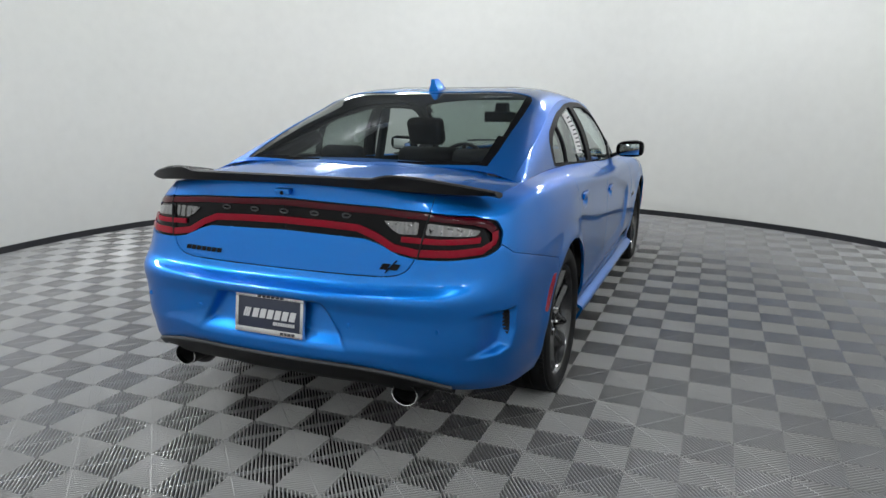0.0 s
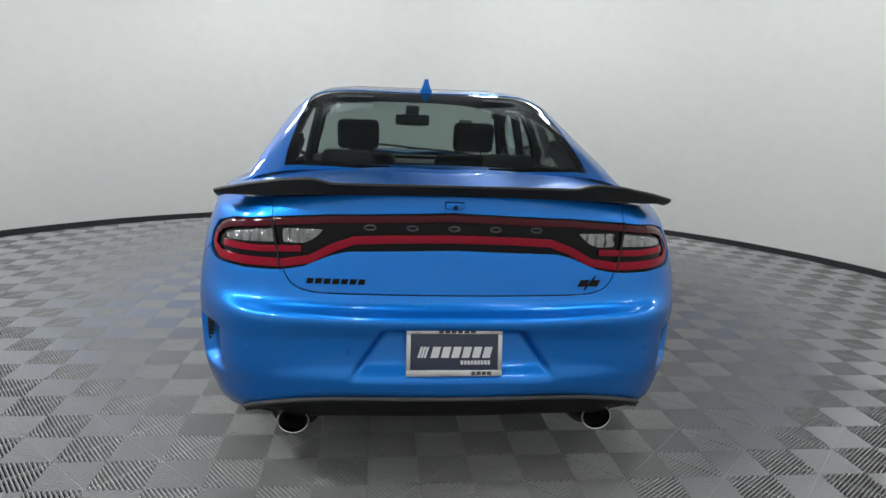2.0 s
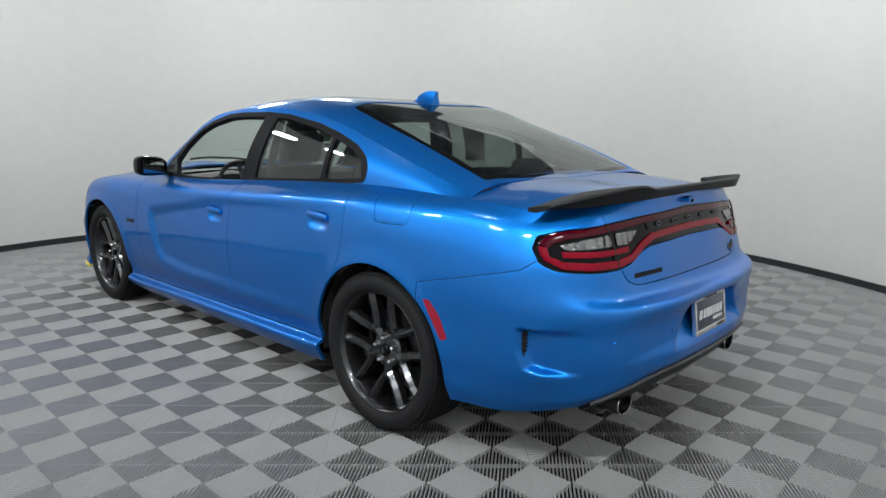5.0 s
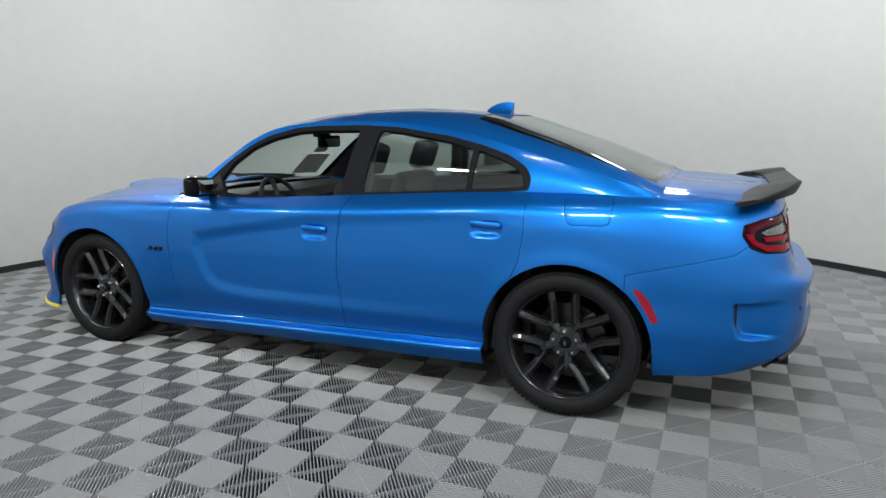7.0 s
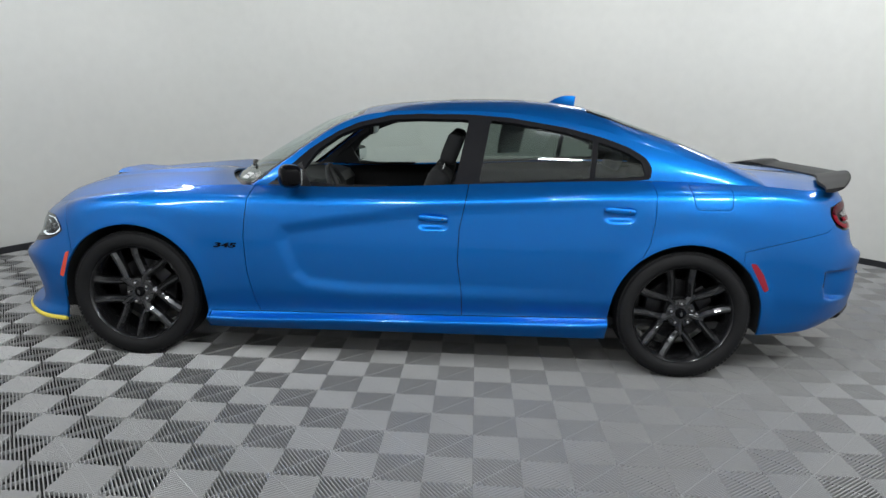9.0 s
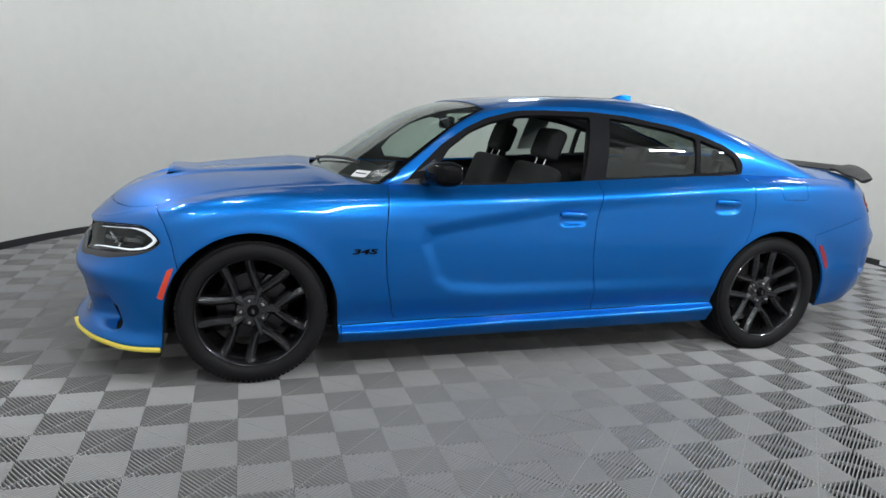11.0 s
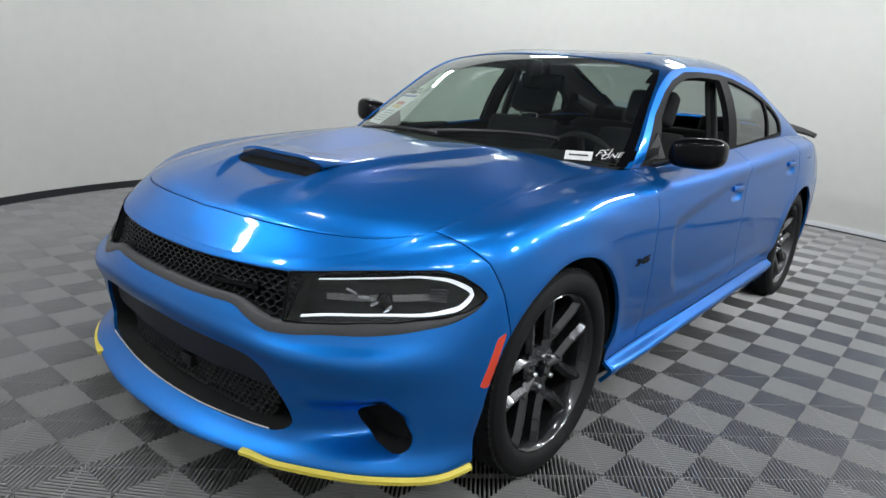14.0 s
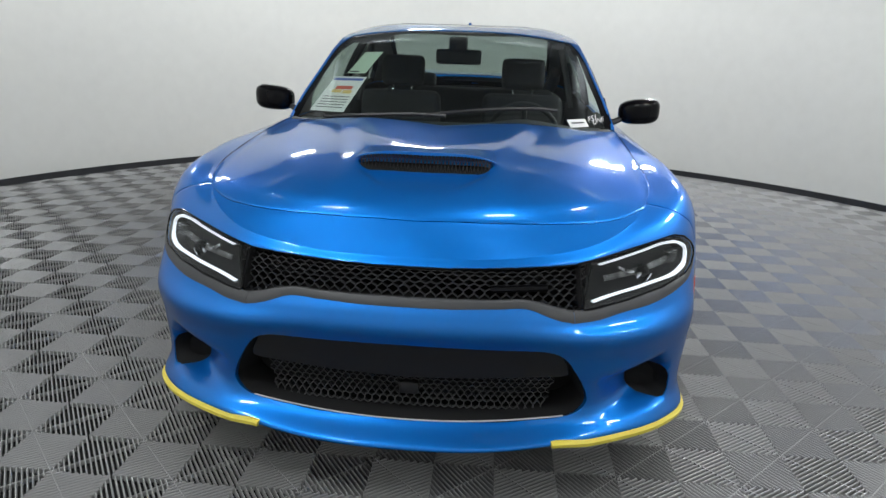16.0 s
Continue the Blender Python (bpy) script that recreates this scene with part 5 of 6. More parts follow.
GUIDE = flats(LAMPV, [(2.242, .557, .733), (2.132, .698, .752), (2.051, .788, .761), (2.0, .842, .750), (1.966, .878, .719), (2.0, .872, .69), (2.05, .843, .676), (2.168, .72, .661), (2.262, .575, .641), (2.282, .535, .633)])
GUIDE = [(x, z) for x, z, _ in resample([(x, z, 0) for x, z in GUIDE], 60)]
lamp_child(ribbon(LAMPV, GUIDE, lambda f: .0016 + .0018 * float(smoothstep(.35, .55, f)) + .008 * math.exp(-(((f - .47) / .13) ** 2)), -.012, DRL, "light_guide", hl, "glowing white light guide", thick=.01))
lamp_child(patch(LAMPV, shrink(HEAD, .86), -.05, VOID, "reflector_bowl", hl, "black inner bowl", step=.02))
lamp_child(ribbon(LAMPV, flats(LAMPV, [(2.235, .575, .69), (2.13, .70, .705), (2.02, .82, .718)]), .018, -.034, CLEAR, "reflector_band", hl, "silvered fluted reflector"))
proj = LAMPV.cast(LAMPV.flat((2.13, .70, .70)), -.04)
bm = bmesh.new()
bmesh.ops.create_uvsphere(bm, u_segments=24, v_segments=14, radius=.024, matrix=Matrix.Translation(proj))
lamp_child(part("projector_lens", bm, GLOSS, hl, "round black projector lens"))
for k in range(4):
    bm = bmesh.new()
    p = LAMPV.cast(LAMPV.flat((2.19 - .022 * k, .63 + .026 * k, .715 - .012 * k)), -.03)
    add_box(bm, -.016, .016, -.005, .005, -.004, .004, .001, Matrix.Translation(p) @ Matrix.Rotation(radians(-48), 4, "Z") @ Matrix.Rotation(radians(25 * (k - 1)), 4, "Y"))
    lamp_child(part("reflector_fin", bm, CHROME, hl, "small bright reflector fin"))
fan = LAMPV.cast(LAMPV.flat((2.03, .81, .72)), -.03)
bm = bmesh.new()
for k in range(5):
    add_box(bm, -.024, .024, -.012, .012, -.016 + k * .008, -.013 + k * .008, .001, Matrix.Translation(fan) @ Matrix.Rotation(radians(-48), 4, "Z"))
lamp_child(part("side_reflector", bm, CLEAR, hl, "ribbed silver side reflector"))
ob = patch(LAMPV, shrink(HEAD, .985), .0015, LENS, "lens", hl, "clear headlight lens", step=.015, thick=0)
ob.visible_shadow = False
lamp_child(ob).visible_shadow = False

# yellow guards on the front lip
lip = half_net[1]
gl = resample(lip[(lip[:, 1] > .435) & (lip[:, 0] > 1.945)], 40)
bm = bmesh.new()
rows = []
for i, (x, y, z) in enumerate(gl):
    d = gl[min(i + 1, 39)] - gl[max(i - 1, 0)]
    nrm = Vector((-d[1], d[0], 0)).normalized()
    if nrm.y < 0 and nrm.x < 0:
        nrm = -nrm
    k = min(1, i / 5)
    w0 = .5 + .5 * k
    z -= .012 + .006 * i / 39
    hook = float(1 - smoothstep(0, 7, i))
    c = Vector((x, y, z + .014 * hook)) - nrm * (.006 - .002 * hook)
    rows.append([bm.verts.new(c + nrm * a + Vector((0, 0, b))) for a, b in ((-.012, -.010), (.004, -.013 * w0), (.015, -.008), (.016, .003 * w0), (.008, .011 * w0), (-.01, .013 * w0))])
for a, b in zip(rows, rows[1:]):
    for k in range(6):
        bm.faces.new((a[k], a[(k + 1) % 6], b[(k + 1) % 6], b[k]))
bm.faces.new(rows[0])
bm.faces.new(rows[-1][::-1])
bmesh.ops.recalc_face_normals(bm, faces=bm.faces)
both_sides(part("lip_guard", bm, YELLOW, car, "yellow protective strip on the front lip"), "lip_guard", "yellow protective strip on the front lip")

# side markers
MF = rounded([(-1.875, .605), (-1.905, .59), (-1.955, .455), (-1.928, .448)], .008)
patch(SIDE, MF, .0015, MARK, "side_marker", car, "orange-red side marker", step=.008, mirror=True)
MR = rounded([(1.835, .675), (1.868, .672), (1.915, .615), (1.955, .53), (1.928, .518), (1.885, .59)], .008)
patch(SIDE, MR, .002, REDMARK, "side_marker", car, "deep red side marker", step=.008, mirror=True)

# ---- tail lights ----
tail = patch(REAR, TAIL, -.008, GLOSS, "taillight_bar", car, "full-width black and red taillight bar", step=.014, thick=.01)
LOW = [(.811, .93), (.815, .905), (.813, .89), (.785, .868), (.70, .862), (.564, .861), (.475, .875), (.40, .915), (.33, .94), (.2, .946), (0, .949)]
ribbon(REAR, LOW + [(-x, z) for x, z in LOW[-2::-1]], .026, .0005, RED, "taillight_tube", tail, "red light tube", step=.014)
TOPL = [(.715, .9765), (.60, .99), (.4, 1.005), (0, 1.017)]
ribbon(REAR, TOPL + [(-x, z) for x, z in TOPL[-2::-1]], .022, -.0005, DARKRED, "upper_tube", tail, "dark red upper strip")
for s in (1, -1):
    ribbon(REAR, [(s * .70, .979), (s * .752, .97), (s * .79, .953), (s * .809, .932)], .024, .0004, DARKRED, "corner_tube", tail, "dark red corner of the light tube")
    ribbon(REAR, [(s * .775, .905), (s * .65, .903), (s * .505, .908)], .02, .0005, RED, "short_tube", tail, "short red light bar")
    poly = rounded([(s * .775, .938), (s * .765, .921), (s * .592, .927), (s * .60, .97), (s * .70, .957)], .008)
    patch(REAR, poly, -.0035, CLEAR, "reversing_lens", tail, "clear silver reversing lamp", step=.012)
    poly = rounded([(s * .568, .972), (s * .566, .927), (s * .50, .926), (s * .47, .938), (s * .43, .972)], .008)
    patch(REAR, poly, -.0035, CLEAR, "inner_reflector", tail, "clear faceted inner lamp", step=.012)
    # seam between corner lamp and lid lamp
    bm = bmesh.new()
    line = [REAR.cast((s * (.565 + (z - .8) * .19), z), .0008) for z in np.linspace(.846, 1.008, 12)]
    sweep(bm, [p for p in line if p is not None], .0035, 6)
    part("lamp_seam", bm, VOID, tail)
bar_cover = rounded([(.37, .998), (.36, .966), (-.36, .966), (-.37, .998)], .01)
patch(REAR, bar_cover, -.004, GLOSS, "badge_panel", tail, "gloss black panel in the light bar", step=.02)
# raised blank letters on the bar
for k, y in enumerate((.28, .14, 0, -.14, -.28)):
    bm = bmesh.new()
    c = REAR.cast((y, .983), .0)
    lp = [c + Vector((0, .018 * math.cos(a), .0075 * math.sin(a))) for a in np.linspace(0, 2 * math.pi, 14, endpoint=False)]
    sweep(bm, lp, .0032, 6, closed=True, up=Vector((1, 0, 0)))
    part("bar_emblem", bm, GREYP, tail, "raised dark emblem piece")

# panel lines on the trunk and boot badges as plain bars
def letter_bars(view, x0, x1, z, h, count, lift, mat, name, label, slant=.25, tree=None):
    """Writing shown as plain slanted blocks."""
    first = None
    w = (x1 - x0) / count
    for k in range(count):
        made = bmesh.new()
        a, b = x0 + w * (k + .08), x0 + w * (k + .86)
        lo, hi = z - h / 2, z + h / 2
        sl = slant * h
        q = [(a, lo), (b, lo), (b + sl, hi), (a + sl, hi)]
        pts = [view.cast(p, lift, tree) for p in q]
        if any(p is None for p in pts):
            continue
        f = made.faces.new([made.verts.new(p) for p in pts])
        r = bmesh.ops.extrude_face_region(made, geom=[f])
        for g in r["geom"]:
            if isinstance(g, bmesh.types.BMVert):
                g.co += view.d * .003
        bmesh.ops.recalc_face_normals(made, faces=made.faces)
        if first is None:
            first = part(name, made, mat, car, label, smooth=False)
        else:
            part("badge_block", made, mat, first, smooth=False)
    return first


letter_bars(REAR, -.49, -.292, .806, .017, 7, .0005, GLOSS, "trunk_badge", "flat black badge of seven blocks on the trunk")
letter_bars(REAR, .425, .505, .806, .022, 2, .0005, GLOSS, "trunk_badge", "small black badge on the trunk", slant=.6)
bm = bmesh.new()
a, b = REAR.cast((.452, .783), .002), REAR.cast((.495, .83), .002)
sweep(bm, [a, b], .003, 6)
part("badge_stroke", bm, GLOSS, car)


def text_mesh(body, size, extrude=.001, bold=0.0):
    cu = bpy.data.curves.new("letters", "FONT")
    cu.body, cu.size, cu.extrude, cu.offset = body, size, extrude, bold
    cu.align_x, cu.align_y = "CENTER", "CENTER"
    cu.resolution_u = 3
    tmp = new("letters", cu)
    dg = bpy.context.evaluated_depsgraph_get()
    me = bpy.data.meshes.new_from_object(tmp.evaluated_get(dg))
    bpy.data.objects.remove(tmp)
    bpy.data.curves.remove(cu)
    made = bmesh.new()
    made.from_mesh(me)
    bpy.data.meshes.remove(me)
    return made


# number badge on the front fenders
for s in (1, -1):
    bm = text_mesh("345", .058, .0015, .0022)
    c = SIDE.cast((-.99, .668), .002)
    for v in bm.verts:
        v.co = Vector((v.co.x * 1.45 + v.co.y * .25, v.co.y * .62, v.co.z))
    m = Matrix.Translation((c.x, s * c.y, c.z)) @ Matrix.Rotation(math.pi if s > 0 else 0, 4, "Z") @ Matrix.Rotation(math.pi / 2, 4, "X")
    bmesh.ops.transform(bm, matrix=m, verts=bm.verts)
    part("fender_badge", bm, GLOSS, car, "black number badge reading 345", smooth=False)

# ---- spoiler ----
bm = bmesh.new()
rows = []
for k in range(61):
    y = -.815 + 1.63 * k / 60
    a = abs(y)
    x_t = -2.52 + .21 * max(0, (a - .36) / .47) ** 2
    wing = float(smoothstep(.41, .47, a))
    tip = float(smoothstep(.62, .83, a))
    z_t = float(np.interp(a, (0, .405, .455, .50, .57, .7, .8, .83), (1.132, 1.132, 1.145, 1.145, 1.138, 1.112, 1.086, 1.076)))
    chord = .12 + .06 * wing - .09 * tip
    zb = float(np.interp(a, (0, .45, .6, .7, .8, .83), (1.098, 1.09, 1.08, 1.072, 1.064, 1.064)))
    z_f = z_t - .028 + .012 * tip
    rows.append([bm.verts.new(p) for p in ((x_t + chord, y, z_f - .014), (x_t + chord * .98, y, z_f), (x_t + chord * .55, y, z_f + (z_t - z_f) * .52), (x_t + .02, y, z_t - .001), (x_t, y, z_t), (x_t - .004, y, z_t - .006), (x_t + .012, y, zb), (x_t + chord * .6, y, min(z_f - .016, zb + .004)))])
for a, b in zip(rows, rows[1:]):
    for k in range(8):
        bm.faces.new((a[k], a[(k + 1) % 8], b[(k + 1) % 8], b[k]))
bm.faces.new(rows[0])
bm.faces.new(rows[-1][::-1])
bmesh.ops.recalc_face_normals(bm, faces=bm.faces)
part("spoiler", bm, UNDERTRIM, car, "satin black rear spoiler", angle=30)
bm = bmesh.new()
add_box(bm, -2.492, -2.45, -.033, .033, 1.05, 1.072, .006)
cam_h = part("reversing_camera", bm, BLUE, car, "small blue camera housing")
bm = bmesh.new()
bmesh.ops.create_uvsphere(bm, u_segments=12, v_segments=8, radius=.008, matrix=Matrix.Translation((-2.491, 0, 1.056)))
part("camera_lens", bm, GLOSS, cam_h)

# ---- sunroof ----
SUN = rounded([(-.20, .40), (-.64, .41), (-.64, -.41), (-.20, -.40)], .05)
glass_roof = patch(ROOFV, SUN, .0012, GLOSS, "sunroof", car, "black glass sunroof panel, shut", step=.03, thick=.006)
bm = bmesh.new()
sweep(bm, [ROOFV.cast(q, .0) for q in SUN], .0022, 6, closed=True)
part("sunroof_seal", bm, SATIN, glass_roof)

# ---- aerial fin ----
bm = bmesh.new()
rows = []
for k in range(13):
    t = k / 12
    x = -.825 - .158 * t
    base = ROOFV.cast((x, 0), -.003).z
    h = .012 + .06 * (1 - (1 - t) ** 2.4)
    wdt = .034 * math.sin(math.pi * min(.5, .12 + t * .6)) + .004
    sweep_back = -.006 * t
    rows.append([bm.verts.new(p) for p in ((x, -wdt, base), (x, -wdt * .8, base + .008), (x + sweep_back, -.006 - wdt * .25, base + h * .62), (x + sweep_back * 1.6, -.004 - .006 * t, base + h), (x + sweep_back * 1.6, .004 + .006 * t, base + h), (x + sweep_back, .006 + wdt * .25, base + h * .62), (x, wdt * .8, base + .008), (x, wdt, base))])
for a, b in zip(rows, rows[1:]):
    for k in range(7):
        bm.faces.new((a[k], a[k + 1], b[k + 1], b[k]))
bm.faces.new(rows[0])
bm.faces.new(rows[-1][::-1])
bmesh.ops.recalc_face_normals(bm, faces=bm.faces)
part("aerial_fin", bm, BLUE, car, "blue shark-fin aerial on the roof", angle=50)

# ---- door handles ----
def handle(x, z, name="door_handle"):
    """A paddle across the upper half of a hollow in the door."""
    made = bmesh.new()
    rows = []
    for k in range(17):
        f = -1 + k / 8
        half = .0165 * (1 - abs(f) ** 8 * .35)
        zc = z + .010 - .004 * f
        p = SIDE.cast((-x - .095, z), 0).lerp(SIDE.cast((-x + .095, z), 0), .5 + f * .41)
        out = .009 + .006 * (1 - f ** 2)
        rows.append([made.verts.new((p.x, p.y + dy, zc + dz)) for dy, dz in ((out - .02, half), (out - .004, half), (out, half * .7), (out + .001, 0), (out - .001, -half * .7), (out - .006, -half), (out - .016, -half * .9))])
    for a, b in zip(rows, rows[1:]):
        for k in range(6):
            made.faces.new((a[k], a[k + 1], b[k + 1], b[k]))
    made.faces.new(rows[0])
    made.faces.new(rows[-1][::-1])
    bmesh.ops.recalc_face_normals(made, faces=made.faces)
    grip = part(name, made, BLUE, car, "blue door handle", angle=50)
    other = flip_copy(grip, name, car, "blue door handle")
    made = bmesh.new()
    p = SIDE.cast((-x + .05, z + .008), 0)
    lathe(made, [(.0005, .003), (.005, .002), (.006, -.01)], 14)
    bmesh.ops.recalc_face_normals(made, faces=made.faces)
    bmesh.ops.translate(made, verts=made.verts, vec=(p.x, p.y + .0285, z + .010))
    part("key_lock", made, GREYP, grip)


for hx, hz in HANDLES:
    handle(hx, hz)

# ---- mirrors ----
made = bmesh.new()
bmesh.ops.create_uvsphere(made, u_segments=40, v_segments=24, radius=1)
for v in made.verts:
    p = [math.copysign(abs(c) ** .62, c) for c in v.co]
    t = (p[1] + 1) / 2
    back = min(1, max(0, -p[0]))
    v.co = Vector((.622 + .072 * p[0] - .045 * t * t + .022 * back * back * back, .948 + .105 * p[1], 1.066 + (.066 - .006 * (1 - t) - .006 * back) * p[2] - .012 * (1 - t)))
mirror = part("side_mirror", made, GLOSS, car, "gloss black side mirror", angle=60)
made = bmesh.new()
add_box(made, .564, .578, .875, 1.02, 1.024, 1.106, .0035, segs=2)
for v in made.verts:
    t = (v.co.y - .855) / .2
    v.co.x -= .045 * t * t
    v.co.z -= .012 * (1 - t)
mg = part("mirror_glass", made, MIRROR, mirror, "mirror glass")
made = bmesh.new()
sweep(made, [(.66, .79, 1.0), (.65, .825, 1.008), (.635, .87, 1.03)], [.028, .022, .02], 10, flat=.7)
ms = part("mirror_arm", made, SATIN, mirror, "black mirror arm")
m2 = flip_copy(mirror, "side_mirror", car, "gloss black side mirror")
flip_copy(mg, "mirror_glass", m2, "mirror glass")
flip_copy(ms, "mirror_arm", m2, "black mirror arm")
made = bmesh.new()
f = made.faces.new([made.verts.new(p) for p in ((.79, .79, .993), (.54, .803, .99), (.605, .768, 1.12))])
r = bmesh.ops.extrude_face_region(made, geom=[f])
for g in r["geom"]:
    if isinstance(g, bmesh.types.BMVert):
        g.co.y -= .03
for v in made.verts:
    v.co.y += .002
bmesh.ops.recalc_face_normals(made, faces=made.faces)
both_sides(part("mirror_sail", made, SATIN, car, "black mirror sail panel", smooth=False), "mirror_sail", "black mirror sail panel")

# ---- tail: valance, exhausts, plate ----
DIF = [(.7, .345), (.672, .366), (.62, .388), (.52, .412), (.4, .426), (0, .432)]
made = bmesh.new()
path = DIF + [(-x, z) for x, z in DIF[-2::-1]]
pts = resample([(x, z, 0) for x, z in path], 61)
rows = []
for x, z, _ in pts:
    p = REAR.cast((-x, z + .012), .004)
    if p is None:
        p = Vector((-2.45, x, z))
    end = float(smoothstep(.5, .68, abs(x)))
    drop = .115 - .085 * end
    rows.append([made.verts.new(q) for q in (p + Vector((.03, 0, .016)), p, p + Vector((-.004, 0, -.012)), p + Vector((.012, 0, -.03)), p + Vector((.05, 0, -.01 - drop * .6)), p + Vector((.13 - .09 * end, 0, -.012 - drop)), p + Vector((.3 - .25 * end, 0, -.012 - drop + .02 * end)))])
for a, b in zip(rows, rows[1:]):
    for k in range(6):
        made.faces.new((a[k], a[k + 1], b[k + 1], b[k]))
VAL_EDGE = [r[1].co + Vector((-.001, 0, -.004)) for r in rows]
bmesh.ops.recalc_face_normals(made, faces=made.faces)
# black plastic, its colour deepened by the shade under the tail
part("rear_valance", made, UNDERTRIM, car, "black rear valance", angle=40)
made = bmesh.new()
sweep(made, VAL_EDGE, .0075, 8)
part("valance_lip", made, GREYP, car, "dark grey lip of the valance")
for s in (1, -1):
    made = bmesh.new()
    n = 40
    rings = []
    for yy, r in ((.14, .05), (-.002, .0505), (-.006, .049), (-.005, .0465), (.02, .045), (.12, .042)):
        rings.append([made.verts.new((yy, r * 1.08 * math.cos(2 * math.pi * k / n), r * .94 * math.sin(2 * math.pi * k / n))) for k in range(n)])
    for a, b in zip(rings, rings[1:]):
        for k in range(n):
            made.faces.new((a[k], a[(k + 1) % n], b[(k + 1) % n], b[k]))
    for f in made.faces:
        f.material_index = 0 if f.calc_center_median().x < .012 else 1
    bmesh.ops.recalc_face_normals(made, faces=made.faces)
    bmesh.ops.translate(made, verts=made.verts, vec=(-2.515, s * .532, .319))
    pipe = part("exhaust_tip", made, [CHROME, SATIN], car, "polished round exhaust tip", angle=50)
    made = bmesh.new()
    made.faces.new([made.verts.new((-2.34, s * .532 + .045 * math.cos(a), .315 + .042 * math.sin(a))) for a in np.linspace(0, 2 * math.pi, 24, endpoint=False)])
    part("exhaust_bore", made, VOID, pipe)
    made = bmesh.new()
    sweep(made, [Vector((-2.42, s * .532 + .075 * math.cos(a), .322 + .062 * math.sin(a))) for a in np.linspace(0, 2 * math.pi, 30, endpoint=False)], .014, 8, closed=True, up=Vector((1, 0, 0)))
    part("exhaust_bezel", made, SATIN, car, "black ring round the exhaust")

PX = -2.612
tilt = Matrix.Translation((PX, 0, .598)) @ Matrix.Rotation(radians(8), 4, "Y")


def on_plate(made):
    bmesh.ops.transform(made, matrix=tilt, verts=made.verts)
    return made


made = bmesh.new()
add_box(made, 0, .012, -.15, .15, -.072, .072, .003)
plate = part("dealer_plate", on_plate(made), PLATE, car, "dark dealer plate with silver lettering blocks")
made = bmesh.new()
for y0, y1, z0, z1 in ((-.158, .158, .06, .08), (-.158, .158, -.08, -.058), (-.158, -.143, -.058, .06), (.143, .158, -.058, .06)):
    add_box(made, -.004, .014, y0, y1, z0, z1, .003)
part("plate_frame", on_plate(made), FRAME, plate, "silver plate frame")


def plate_bars(y0, y1, z, h, n, mat, name, slant=.25, x=-.0025):
    made = bmesh.new()
    w = (y1 - y0) / n
    for k in range(n):
        a, b = y0 + w * (k + .1), y0 + w * (k + .85)
        q = [(a, z - h / 2), (b, z - h / 2), (b - slant * h, z + h / 2), (a - slant * h, z + h / 2)]
        f = made.faces.new([made.verts.new((x, y, zz)) for y, zz in q])
        r = bmesh.ops.extrude_face_region(made, geom=[f])
        for g in r["geom"]:
            if isinstance(g, bmesh.types.BMVert):
                g.co.x += .002
    bmesh.ops.recalc_face_normals(made, faces=made.faces)
    part(name, on_plate(made), mat, plate, smooth=False)


plate_bars(.082, -.122, .0, .036, 6, SILVER, "plate_lettering")
plate_bars(.122, .092, .0, .036, 3, SILVER, "plate_stripes", .3)
plate_bars(-.02, -.12, -.034, .013, 9, SILVER, "plate_small_lettering", 0)
plate_bars(.055, -.07, .070, .013, 6, INK, "frame_lettering", .2, -.0055)
plate_bars(-.055, -.125, -.069, .011, 4, INK, "frame_small_lettering", 0, -.0055)
for y in (-.12, .12):
    made = bmesh.new()
    bmesh.ops.create_uvsphere(made, u_segments=10, v_segments=6, radius=.006, matrix=Matrix.Translation((-.004, y, .07)))
    part("plate_screw", on_plate(made), NUT, plate)
# parking sensors
for y in (.345, .672):
    for s in (1, -1):
        made = bmesh.new()
        p = REAR.cast((s * y, .592), .0)
        n0 = (REAR.cast((s * y + .01, .592), 0) - p).normalized()
        bmesh.ops.create_cone(made, cap_ends=True, segments=20, radius1=.0105, radius2=.0095, depth=.006, matrix=Matrix.Translation(p) @ Vector((-1, s * .25 * y / .67, 0)).to_track_quat("Z", "Y").to_matrix().to_4x4())
        part("parking_sensor", made, BLUE, car, "round parking sensor")
# black mesh in the front wall of the rear side vents
made = bmesh.new()
for k in range(9):
    z = .50 + k * .0145
    add_box(made, -2.274, -2.268, .835, .862, z - .005, z + .005, .001)
add_box(made, -2.269, -2.262, .832, .864, .497, .615, .002)
both_sides(part("rear_vent_mesh", made, VOID, car, "black mesh in the rear side vent", smooth=False), "rear_vent_mesh", "black mesh in the rear side vent")

